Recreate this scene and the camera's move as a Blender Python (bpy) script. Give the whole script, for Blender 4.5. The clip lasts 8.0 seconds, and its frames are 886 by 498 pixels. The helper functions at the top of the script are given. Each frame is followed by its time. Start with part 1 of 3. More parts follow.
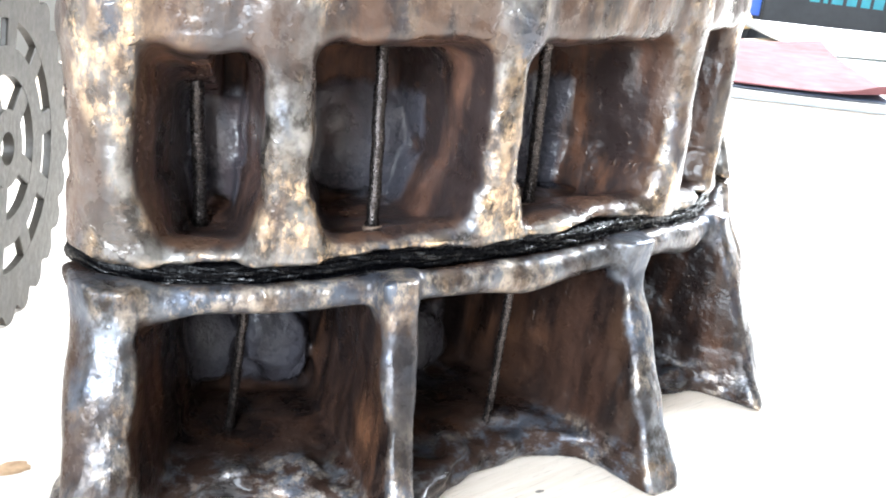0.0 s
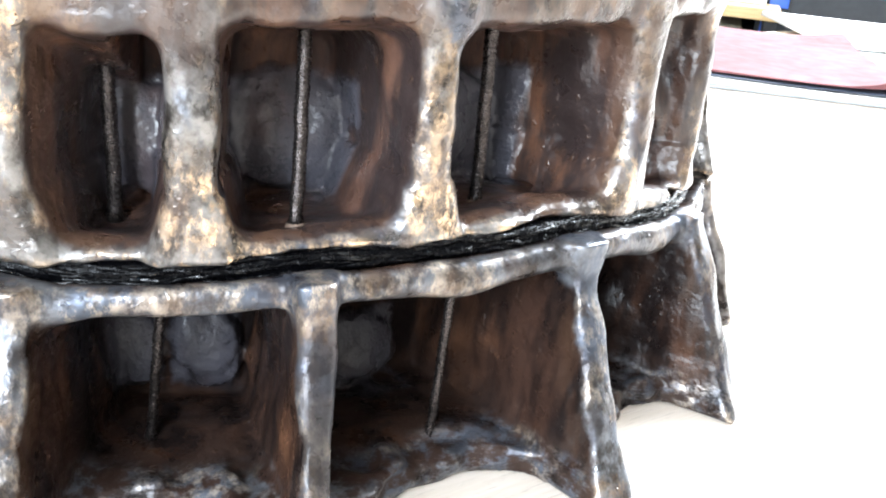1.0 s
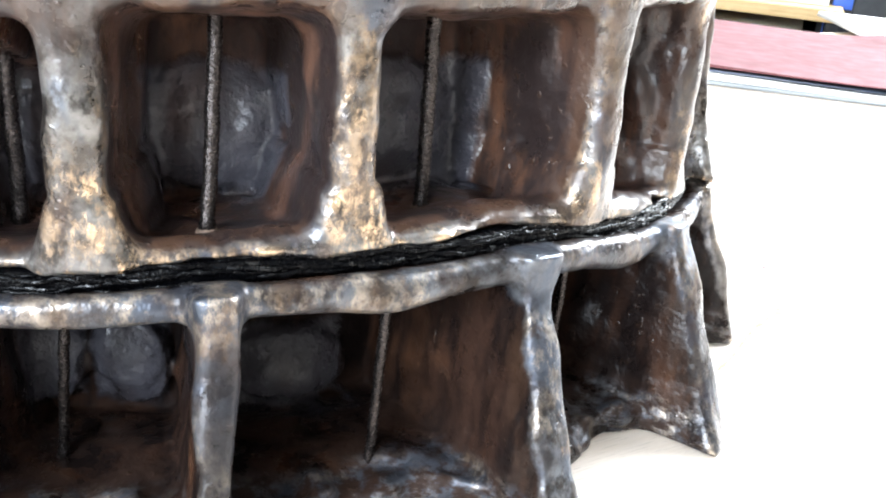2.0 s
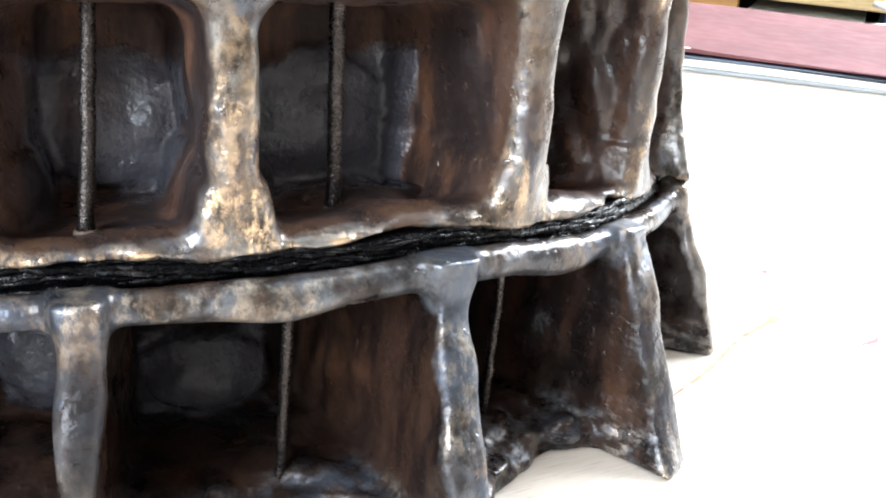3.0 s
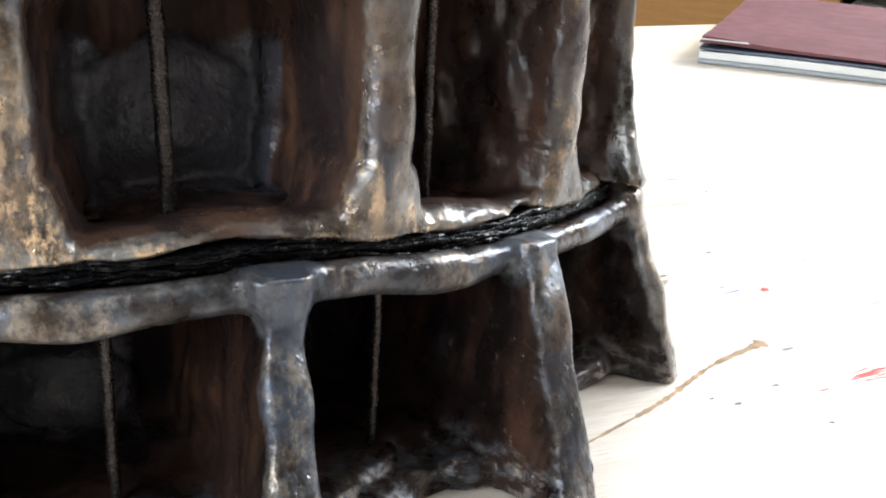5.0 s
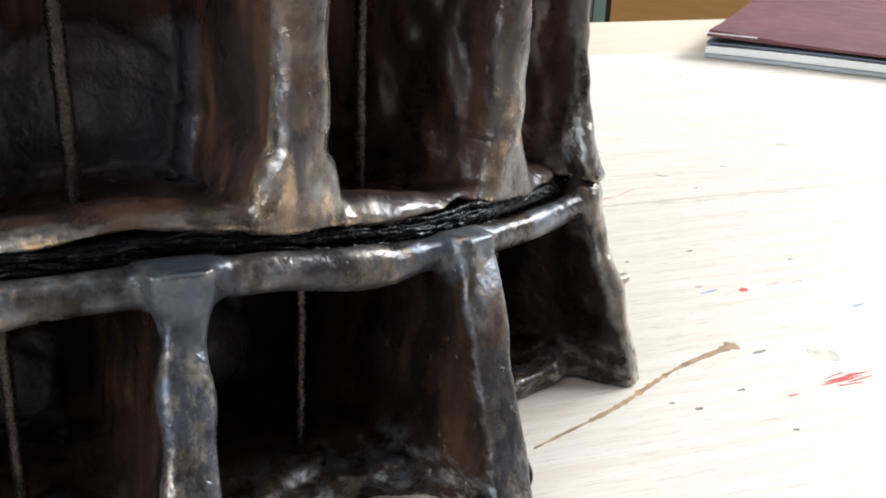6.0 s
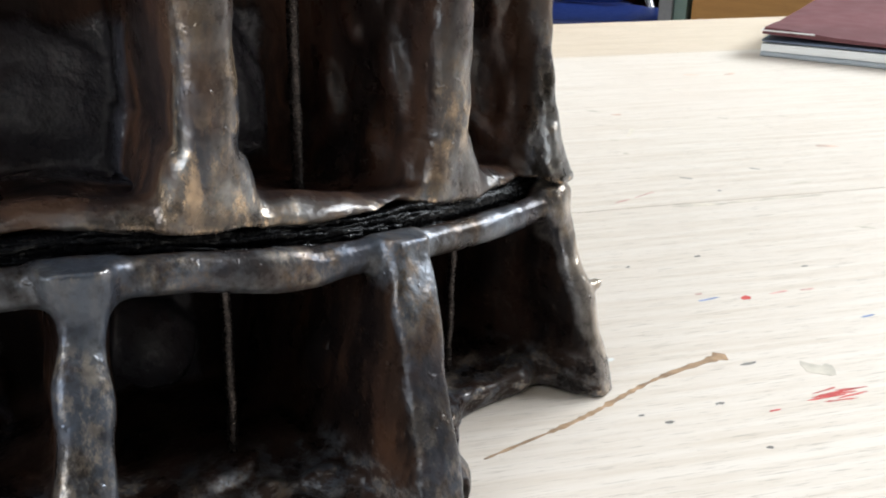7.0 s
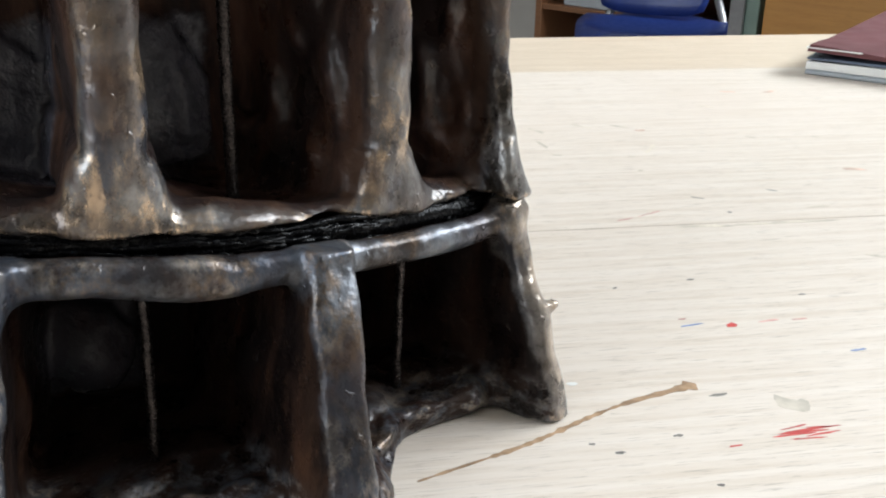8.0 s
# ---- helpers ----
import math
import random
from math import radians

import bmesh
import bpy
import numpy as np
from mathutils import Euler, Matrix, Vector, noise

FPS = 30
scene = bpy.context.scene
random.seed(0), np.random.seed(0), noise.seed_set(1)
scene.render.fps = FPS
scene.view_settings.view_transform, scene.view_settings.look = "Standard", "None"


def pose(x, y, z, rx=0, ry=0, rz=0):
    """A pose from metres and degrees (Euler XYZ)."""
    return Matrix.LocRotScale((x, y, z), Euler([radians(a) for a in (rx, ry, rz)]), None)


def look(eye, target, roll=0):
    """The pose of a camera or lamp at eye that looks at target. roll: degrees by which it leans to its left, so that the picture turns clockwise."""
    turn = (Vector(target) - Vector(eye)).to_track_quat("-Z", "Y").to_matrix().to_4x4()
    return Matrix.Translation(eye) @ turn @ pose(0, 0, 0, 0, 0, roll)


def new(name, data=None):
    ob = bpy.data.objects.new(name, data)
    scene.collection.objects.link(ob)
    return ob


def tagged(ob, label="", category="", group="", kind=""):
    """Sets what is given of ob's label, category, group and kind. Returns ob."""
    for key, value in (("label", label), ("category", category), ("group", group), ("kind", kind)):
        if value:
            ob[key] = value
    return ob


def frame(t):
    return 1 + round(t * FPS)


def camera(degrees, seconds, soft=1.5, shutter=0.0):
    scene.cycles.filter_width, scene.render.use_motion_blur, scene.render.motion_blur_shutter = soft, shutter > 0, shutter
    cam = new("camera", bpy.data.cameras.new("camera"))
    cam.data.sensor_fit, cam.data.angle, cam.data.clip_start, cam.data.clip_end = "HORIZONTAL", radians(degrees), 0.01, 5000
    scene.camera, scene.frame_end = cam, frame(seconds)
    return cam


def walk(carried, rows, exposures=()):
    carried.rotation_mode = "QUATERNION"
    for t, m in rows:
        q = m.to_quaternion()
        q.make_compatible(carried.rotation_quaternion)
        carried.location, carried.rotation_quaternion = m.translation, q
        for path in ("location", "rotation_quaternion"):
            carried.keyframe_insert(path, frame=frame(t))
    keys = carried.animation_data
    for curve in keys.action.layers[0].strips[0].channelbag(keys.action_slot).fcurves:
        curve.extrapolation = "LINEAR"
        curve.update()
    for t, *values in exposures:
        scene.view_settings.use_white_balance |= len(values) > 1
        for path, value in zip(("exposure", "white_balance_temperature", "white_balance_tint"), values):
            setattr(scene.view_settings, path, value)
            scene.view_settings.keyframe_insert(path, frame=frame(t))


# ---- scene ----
cam = camera(48.0, 8.0, soft=2.0)
PATH = [
    (0, (0.0110, 0.0000, 0.1701), (0.0122, 0.2809, 0.0647), 5.48),
    (0.5, (0.0258, 0.0119, 0.1676), (0.0220, 0.2923, 0.0609), 5.20),
    (1, (0.0376, 0.0207, 0.1669), (0.0293, 0.3005, 0.0590), 5.42),
    (1.5, (0.0525, 0.0345, 0.1646), (0.0354, 0.3140, 0.0568), 5.46),
    (3, (0.1032, 0.0731, 0.1603), (0.0573, 0.3477, 0.0486), 4.07),
    (3.5, (0.1225, 0.0861, 0.1592), (0.0670, 0.3594, 0.0485), 3.97),
    (4, (0.1377, 0.1010, 0.1572), (0.0727, 0.3719, 0.0458), 3.60),
    (4.5, (0.1471, 0.1097, 0.1566), (0.0737, 0.3779, 0.0440), 3.05),
    (6, (0.1738, 0.1336, 0.1510), (0.0873, 0.3972, 0.0368), 2.22),
    (6.5, (0.1907, 0.1454, 0.1503), (0.0928, 0.4049, 0.0359), 2.25),
    (7, (0.2060, 0.1539, 0.1492), (0.0938, 0.4076, 0.0349), 0.66),
    (7.5, (0.2201, 0.1666, 0.1482), (0.0978, 0.4160, 0.0348), 0.99),
    (8, (0.2326, 0.1755, 0.1481), (0.1006, 0.4205, 0.0362), 1.12),
]
EXPOSURES = ((0.0, 1.6, 6150, 10), (1.0, 1.65, 6150, 10), (1.5, 1.5, 6150, 10), (3.0, 1.12, 6250, 10), (4.5, 0.42, 6350, 10), (6.0, -0.13, 6350, 10), (8.0, -0.38, 6400, 10))
walk(cam, [(t, look(eye, target, roll)) for t, eye, target, roll in PATH], EXPOSURES)

# ---- world and light ----
world = bpy.data.worlds.new("sky")
scene.world = world
world.use_nodes = True
sky = world.node_tree.nodes.new("ShaderNodeTexSky")
sky.sky_type, sky.sun_disc = "NISHITA", False
sky.sun_elevation, sky.sun_rotation = radians(38), radians(150)
world.node_tree.links.new(sky.outputs[0], world.node_tree.nodes["Background"].inputs[0])
world.node_tree.nodes["Background"].inputs[1].default_value = 0.12


def window_light(name, at, aim, width, height, watts, colour):
    data = bpy.data.lights.new(name, "AREA")
    data.shape, data.size, data.size_y, data.energy, data.color = "RECTANGLE", width, height, watts, colour
    lamp = new(name, data)
    lamp.matrix_world = look(at, aim)
    return lamp


window_light("window_daylight", (2.08, 2.60, 1.75), (0.5, 1.7, 0.45), 2.8, 1.1, 290, (0.90, 0.96, 1.0))
# added fill from an unseen side, to brighten the south-facing niches
window_light("added_side_fill", (-1.0, -2.08, 1.1), (-0.9, 0.0, 0.9), 1.8, 1.3, 80, (0.88, 0.95, 1.0))


# ---- materials ----
# the sculpture's posts: angle round it, half width, lean
UPPER_POSTS = ((1.35, 0.0098, 0), (14.6, 0.0058, 0), (31.8, 0.0052, 0), (54.0, 0.0066, 0), (72.9, 0.0064, 0), (84.7, 0.0034, 0))
LOWER_POSTS = ((2.2, 0.0092, 0.8), (22.7, 0.0042, -0.8), (45.6, 0.0056, -1.6), (65.8, 0.0060, -2.7), (83.6, 0.0037, -0.6))

# the clay pads behind the niches: angle, height, half width, half height
UPPER_PADS = ((9.0, 0.091, 0.010, 0.016), (23.4, 0.093, 0.0180, 0.0165), (43.0, 0.0905, 0.0240, 0.0190), (60.5, 0.090, 0.013, 0.019))
LOWER_PADS = ((7.0, 0.030, 0.010, 0.015), (15.5, 0.029, 0.010, 0.015), (31.5, 0.023, 0.017, 0.012), (51.5, 0.026, 0.012, 0.013), (73.5, 0.030, 0.011, 0.014))


class Nodes:
    """A short way to write a node material."""

    def __init__(self, name):
        self.mat = bpy.data.materials.new(name)
        self.mat.use_nodes = True
        self.tree = self.mat.node_tree
        self.bsdf = self.tree.nodes["Principled BSDF"]
        self.where = self.add("ShaderNodeTexCoord").outputs["Object"]

    def add(self, kind, **inputs):
        node = self.tree.nodes.new(kind)
        for key, value in inputs.items():
            self.feed(node.inputs[key.replace("_", " ")], value)
        return node

    def feed(self, socket, value):
        if isinstance(value, bpy.types.NodeSocket):
            self.tree.links.new(value, socket)
        else:
            socket.default_value = value

    def noise(self, scale, detail=4.0, rough=0.55, stretch=(1, 1, 1), turn=0.0, at=None):
        turned, place = self.add("ShaderNodeMapping"), self.add("ShaderNodeMapping")
        self.feed(turned.inputs["Vector"], at or self.where)
        turned.inputs["Rotation"].default_value = (0, 0, -turn)
        self.feed(place.inputs["Vector"], turned.outputs[0])
        place.inputs["Scale"].default_value = stretch
        tex = self.add("ShaderNodeTexNoise", Scale=scale, Detail=detail, Roughness=rough)
        self.feed(tex.inputs["Vector"], place.outputs[0])
        return tex.outputs["Fac"]

    def span(self, value, lo, hi, to_lo=0.0, to_hi=1.0):
        node = self.add("ShaderNodeMapRange")
        node.interpolation_type = "SMOOTHSTEP"
        for n, v in enumerate((value, lo, hi, to_lo, to_hi)):
            self.feed(node.inputs[n], v)
        return node.outputs[0]

    def maths(self, how, a, b=0.0):
        node = self.add("ShaderNodeMath")
        node.operation = how
        self.feed(node.inputs[0], a)
        self.feed(node.inputs[1], b)
        return node.outputs[0]

    def mix(self, fac, a, b):
        node = self.add("ShaderNodeMix")
        node.data_type = "RGBA"
        self.feed(node.inputs["Factor"], fac)
        for socket, value in ((node.inputs[6], a), (node.inputs[7], b)):
            self.feed(socket, value if isinstance(value, bpy.types.NodeSocket) else (*value, 1.0))
        return node.outputs[2]

    def done(self, colour, rough, metal=0.0, bumps=(), coat=0.0):
        self.feed(self.bsdf.inputs["Base Color"], colour if isinstance(colour, bpy.types.NodeSocket) else (*colour, 1.0))
        self.feed(self.bsdf.inputs["Roughness"], rough)
        self.feed(self.bsdf.inputs["Metallic"], metal)
        self.feed(self.bsdf.inputs["Coat Weight"], coat)
        self.bsdf.inputs["Coat Roughness"].default_value = 0.10
        last = None
        for height, strength, distance in bumps:
            bump = self.add("ShaderNodeBump", Strength=strength, Distance=distance)
            self.feed(bump.inputs["Height"], height)
            if last:
                self.feed(bump.inputs["Normal"], last)
            last = bump.outputs[0]
        if last:
            self.feed(self.bsdf.inputs["Normal"], last)
        return self.mat


def plain(name, colour, rough=0.6, metal=0.0, vary=0.25, scale=30.0, bump=0.15, coat=0.0, gloss=0.5):
    """A surface of one colour with fine grain and faint stains."""
    n = Nodes(name)
    fine, wide = n.noise(scale * 6, 5), n.noise(scale, 3)
    dark = tuple(c * (1 - vary) for c in colour)
    light = tuple(min(1.0, c * (1 + vary * 0.4)) for c in colour)
    shade = n.mix(n.span(wide, 0.3, 0.7), dark, light)
    shade = n.mix(n.maths("MULTIPLY", n.span(fine, 0.45, 0.75), 0.3), shade, dark)
    n.bsdf.inputs["Specular IOR Level"].default_value = gloss
    return n.done(shade, n.span(fine, 0.2, 0.8, rough * 0.85, min(1.0, rough * 1.15)), metal, [(fine, bump, 0.001)], coat)


def ceramic(name, rub, gold, low, flared, edge, deep):
    """Dark brown glaze, rubbed with pewter and bronze wax on all that stands proud. flared: how far the feet spread."""
    n = Nodes(name)
    flat = n.add("ShaderNodeVectorMath")
    flat.operation = "MULTIPLY"
    n.feed(flat.inputs[0], n.where)
    flat.inputs[1].default_value = (1, 1, 0)
    size = n.add("ShaderNodeVectorMath")
    size.operation = "LENGTH"
    n.feed(size.inputs[0], flat.outputs[0])
    axes = n.add("ShaderNodeSeparateXYZ")
    n.feed(axes.inputs[0], n.where)
    angle = n.maths("ARCTAN2", axes.outputs[0], n.maths("MULTIPLY", axes.outputs[1], -1.0))
    spread = n.maths("MAXIMUM", n.maths("SUBTRACT", 1.0, n.maths("MULTIPLY", axes.outputs[2], 1 / 0.062)), 0.0)
    radius = n.maths("SUBTRACT", size.outputs["Value"], n.maths("MULTIPLY", n.maths("POWER", spread, 1.1), flared))
    if not flared:
        inset = n.maths("MULTIPLY", n.span(angle, radians(77), radians(82)), n.span(axes.outputs[2], 0.088, 0.135))
        radius = n.maths("ADD", radius, n.maths("MULTIPLY", inset, 0.0070))
    if flared:
        radius = n.maths("ADD", radius, n.span(angle, radians(80), radians(83), 0.0, 0.0080))
    wide, blotch = n.noise(26, 3), n.noise(70, 5, 0.65)
    streak = n.noise(70, 5, 0.65, (1, 1, 0.22))
    fine, grain = n.noise(300, 5, 0.65), n.noise(1100, 3, 0.6)
    # deep scales the glaze; below 1 it paints niche shade into the colour
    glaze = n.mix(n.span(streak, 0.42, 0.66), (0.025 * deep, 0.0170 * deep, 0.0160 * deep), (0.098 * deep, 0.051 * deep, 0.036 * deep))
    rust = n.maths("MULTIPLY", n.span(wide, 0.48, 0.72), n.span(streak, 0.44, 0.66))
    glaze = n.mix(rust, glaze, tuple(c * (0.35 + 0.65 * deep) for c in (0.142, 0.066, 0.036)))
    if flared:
        # patches of browner tone towards the floor of the niches
        floor_brown = n.maths("MULTIPLY", n.span(axes.outputs[2], 0.020, 0.009), n.span(blotch, 0.40, 0.60))
        glaze = n.mix(floor_brown, glaze, (0.028, 0.016, 0.012))
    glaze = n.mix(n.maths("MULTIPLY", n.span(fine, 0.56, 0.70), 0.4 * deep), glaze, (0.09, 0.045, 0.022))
    # grey-blue pads; the window's bluish sheen is painted into their colour
    slate_sheen = 0.0
    for at, height, half_u, half_z in LOWER_PADS if flared else UPPER_PADS:
        u = n.maths("ABSOLUTE", n.maths("MULTIPLY", n.maths("SUBTRACT", angle, radians(at)), 0.156 / half_u))
        v = n.maths("ABSOLUTE", n.maths("MULTIPLY", n.maths("SUBTRACT", axes.outputs[2], height), 1 / half_z))
        far = n.maths("ADD", n.maths("MAXIMUM", u, v), n.span(blotch, 0.3, 0.7, -0.12, 0.12))
        slate_sheen = n.maths("MAXIMUM", slate_sheen, n.span(far, 1.12, 0.88))
    slate_sheen = n.maths("MULTIPLY", n.maths("MULTIPLY", slate_sheen, n.span(size.outputs["Value"], 0.1670, 0.1635)), n.span(wide, 0.36, 0.56, 0.5, 1.0))
    glaze = n.mix(slate_sheen, glaze, (0.085 * max(deep, 0.6), 0.083 * max(deep, 0.6), 0.100 * max(deep, 0.6)))
    wax = n.mix(n.span(blotch, 0.38, 0.62), low, rub)
    wax = n.mix(n.maths("MULTIPLY", n.span(n.noise(46, 4, 0.6, (1, 1, 0.6), 2.1), *((0.45, 0.57) if flared else (0.50, 0.60))), 0.8), wax, (0.085, 0.102, 0.135))
    wax = n.mix(n.maths("MULTIPLY", n.span(n.noise(75, 5, 0.7, (1, 1, 0.7), 1.1), 0.52, 0.64), 0.85), wax, (0.030, 0.024, 0.019))
    wax = n.mix(n.maths("MULTIPLY", n.span(n.noise(64, 6, 0.75, (1, 1, 0.7), 0.6), 0.51, 0.66), 0.62), wax, gold)
    ridge = n.span(n.add("ShaderNodeNewGeometry").outputs["Pointiness"], 0.515, 0.57)
    # bright wax flecks on ridges and in patches, with glints painted into the colour
    glint = n.maths("MULTIPLY", n.maths("ADD", n.maths("MULTIPLY", ridge, 0.7), n.span(wide, 0.45, 0.58, 0.0, 0.8)), n.span(n.noise(230, 6, 0.75, (1, 1, 0.5)), 0.46, 0.60))
    if flared:
        # last post: its window highlight is painted in as extra glint
        glint = n.maths("MULTIPLY", n.maths("ADD", glint, n.span(angle, radians(81.5), radians(83.5), 0.0, 1.0)), n.span(blotch, 0.36, 0.60, 0.3, 1.0))
    wax = n.mix(n.maths("MINIMUM", glint, 1.0), wax, (0.50, 0.42, 0.34) if flared else tuple(min(1, c * 2.4) for c in gold))
    proud = n.maths("ADD", radius, n.span(blotch, 0.25, 0.75, -0.0014, 0.0014))
    worn = n.maths("MULTIPLY", n.span(proud, edge - (0.0026 if flared else 0.0035), edge), n.span(fine, 0.25, 0.5, 0.45, 1.0))
    worn = n.maths("MULTIPLY", worn, n.span(n.noise(42, 4, 0.6, (1, 1, 0.5), 1.7), 0.39, 0.58, 0.18, 1.0))
    if flared:
        # more bright wax on the last post, carrying its painted highlight
        worn = n.maths("MAXIMUM", worn, n.maths("MULTIPLY", n.span(angle, radians(82), radians(83.6)), n.span(proud, edge - 0.0010, edge + 0.0020, 0.0, 0.85)))
    if not flared:
        band = n.maths("MAXIMUM", n.span(axes.outputs[2], 0.088, 0.081), n.span(axes.outputs[2], 0.146, 0.156))
        for at, half, _ in UPPER_POSTS:
            off = n.maths("ABSOLUTE", n.maths("MULTIPLY", n.maths("SUBTRACT", angle, radians(at)), 0.2))
            off = n.maths("ADD", off, n.span(blotch, 0.3, 0.7, -0.0012, 0.0012))
            band = n.maths("MAXIMUM", band, n.span(off, half + 0.0040, half + 0.0005))
        worn = n.maths("MULTIPLY", worn, n.span(band, 0.0, 1.0, 0.10, 1.0))
    if flared:
        rim = n.maths("MULTIPLY", n.span(axes.outputs[2], 0.0140, 0.0085), n.span(size.outputs["Value"], 0.186, 0.196))
        lip_foot = n.span(angle, radians(48), radians(86), 0.0575, 0.0425)
        lip = n.maths("MULTIPLY", n.span(n.maths("SUBTRACT", axes.outputs[2], lip_foot), 0.0, 0.004), n.span(size.outputs["Value"], 0.2025, 0.2062))
        worn = n.maths("MAXIMUM", worn, n.maths("MULTIPLY", lip, n.span(blotch, 0.34, 0.60, 0.25, 0.85)))
        worn = n.maths("MAXIMUM", worn, n.maths("MULTIPLY", rim, n.span(n.noise(130, 5, 0.7, (1, 1, 2.0)), 0.44, 0.60, 0.0, 0.75)))
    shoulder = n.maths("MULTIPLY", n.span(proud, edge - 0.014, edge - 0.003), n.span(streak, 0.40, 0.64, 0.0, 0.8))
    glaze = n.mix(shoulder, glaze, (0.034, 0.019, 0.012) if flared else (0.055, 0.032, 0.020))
    colour = n.mix(worn, glaze, wax)
    rough = n.maths("ADD", n.span(worn, 0.0, 1.0, 0.29, 0.36 if flared else 0.29), n.maths("MULTIPLY", slate_sheen, -0.05))
    rough = n.maths("ADD", rough, n.span(blotch, 0.3, 0.7, -0.07, 0.12))
    bare = n.maths("MULTIPLY", n.span(size.outputs["Value"], 0.1575, 0.1535), n.maths("SUBTRACT", 1.0, slate_sheen))
    rough = n.maths("ADD", rough, n.maths("MULTIPLY", bare, 0.30))
    n.feed(n.bsdf.inputs["Specular IOR Level"], n.span(bare, 0.0, 1.0, 0.5 * deep, 0.1 * deep))
    metal = n.maths("MULTIPLY", worn, 0.88)
    rough = n.maths("SUBTRACT", rough, n.maths("MULTIPLY", n.maths("MULTIPLY", glint, worn), 0.12))
    return n.done(colour, rough, metal, [(n.maths("MULTIPLY", n.noise(95, 4, 0.6), slate_sheen), 0.55, 0.0050), (n.noise(70, 2, 0.4), 0.45, 0.0045), (n.noise(170, 3, 0.5), 0.55, 0.0018), (n.span(n.noise(300, 2, 0.5), 0.64, 0.74), 0.35, 0.0008), (fine, 0.14, 0.0008), (grain, 0.05, 0.0004)], n.maths("MULTIPLY", n.maths("SUBTRACT", 1.0, bare), 0.10 + 0.08 * deep))


def wood(name, pale, dark, turn, scale=1.0, rough=0.5, pores=0.7):
    n = Nodes(name)
    grain = n.noise(11 * scale, 6, 0.7, (1.0, 20, 20), turn)
    pore = n.noise(90 * scale, 5, 0.7, (0.8, 20, 20), turn)
    cloud = n.noise(3.5 * scale, 3, 0.5)
    tint = n.add("ShaderNodeObjectInfo").outputs["Random"]
    shade = n.mix(n.span(grain, 0.35, 0.72), pale, dark)
    shade = n.mix(n.maths("MULTIPLY", n.span(pore, 0.55, 0.66), pores), shade, tuple(c * 0.52 for c in dark))
    shade = n.mix(n.maths("MULTIPLY", n.span(cloud, 0.42, 0.68), 0.5), shade, tuple(c * k for c, k in zip(pale, (0.86, 0.81, 0.78))))
    shade = n.mix(n.maths("MULTIPLY", tint, 0.18), shade, dark)
    return n.done(shade, n.span(cloud, 0.3, 0.7, rough - 0.06, rough + 0.1), 0.0, [(pore, 0.25, 0.0006), (grain, 0.12, 0.0008)])


def tarred(name):
    """Black tar on fibres: dull, with wet spots."""
    n = Nodes(name)
    fine, spots = n.noise(700, 4), n.noise(260, 3, 0.6)
    n.bsdf.inputs["Specular IOR Level"].default_value = 0.10
    wet = n.maths("MULTIPLY", n.span(spots, 0.56, 0.66), 0.8)
    return n.done(n.mix(fine, (0.0008, 0.0008, 0.0011), (0.0022, 0.0022, 0.0028)), n.span(fine, 0.3, 0.7, 0.16, 0.34), 0.0, [(fine, 0.4, 0.0008)], wet)


ALONG = radians(38.5)
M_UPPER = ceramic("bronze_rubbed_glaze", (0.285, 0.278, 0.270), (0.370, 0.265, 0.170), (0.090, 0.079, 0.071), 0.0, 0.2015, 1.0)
# glaze at 0.32: the lower niches' shade is put into its colour
M_LOWER = ceramic("pewter_rubbed_shaded_glaze", (0.185, 0.197, 0.218), (0.285, 0.195, 0.120), (0.074, 0.071, 0.074), 0.0265, 0.2116, 0.32)
M_CORD = tarred("black_tarred_fibre")
M_ROD = plain("tarnished_wire", (0.064, 0.054, 0.051), 0.27, 0.85, 0.4, 220, 0.35)
M_BEAD = plain("pale_brown_glue", (0.17, 0.12, 0.09), 0.4, 0.0, 0.3, 300)
M_GEAR = plain("brushed_bronze_plate", (0.026, 0.021, 0.015), 0.5, 0.3, 0.35, 60, 0.3)
M_TABLE = wood("pale_plywood", (0.765, 0.695, 0.622), (0.640, 0.550, 0.458), ALONG, 1.0, 0.5, 0.85)
# far board's edge shade is painted in as a darker tan
M_EDGEBOARD = wood("edge_shaded_plywood", (0.700, 0.590, 0.470), (0.580, 0.470, 0.350), ALONG, 1.0, 0.5, 0.6)
M_SEAM = plain("dirty_glue_line", (0.33, 0.27, 0.20), 0.8, 0.0, 0.5, 60)
M_ORANGE = wood("orange_varnished_wood", (0.50, 0.25, 0.065), (0.40, 0.18, 0.045), 0.0, 0.6, 0.4)
M_PINE = wood("pale_yellow_edge_wood", (0.72, 0.52, 0.26), (0.55, 0.36, 0.15), 0.0, 1.0, 0.45)
M_BROWN = wood("brown_shelf_wood", (0.24, 0.11, 0.05), (0.15, 0.065, 0.03), 0.0, 0.8, 0.5)
M_MAROON = plain("maroon_cover_card", (0.150, 0.062, 0.066), 0.8, 0.0, 0.18, 9, 0.1, 0.0, 0.15)
M_PAPER = plain("white_paper", (0.80, 0.80, 0.78), 0.8, 0.0, 0.05, 20, 0.05)
M_GREYCARD = plain("grey_backing_board", (0.42, 0.45, 0.48), 0.7, 0.0, 0.1, 20)
M_NAVY = plain("dark_blue_edge", (0.10, 0.125, 0.18), 0.5, 0.0, 0.2, 40)
M_BLUE = plain("blue_moulded_plastic", (0.015, 0.035, 0.17), 0.38, 0.0, 0.12, 12, 0.1)
M_BRIGHTBLUE = plain("bright_blue_plastic", (0.04, 0.13, 0.60), 0.45, 0.0, 0.12, 12, 0.1)
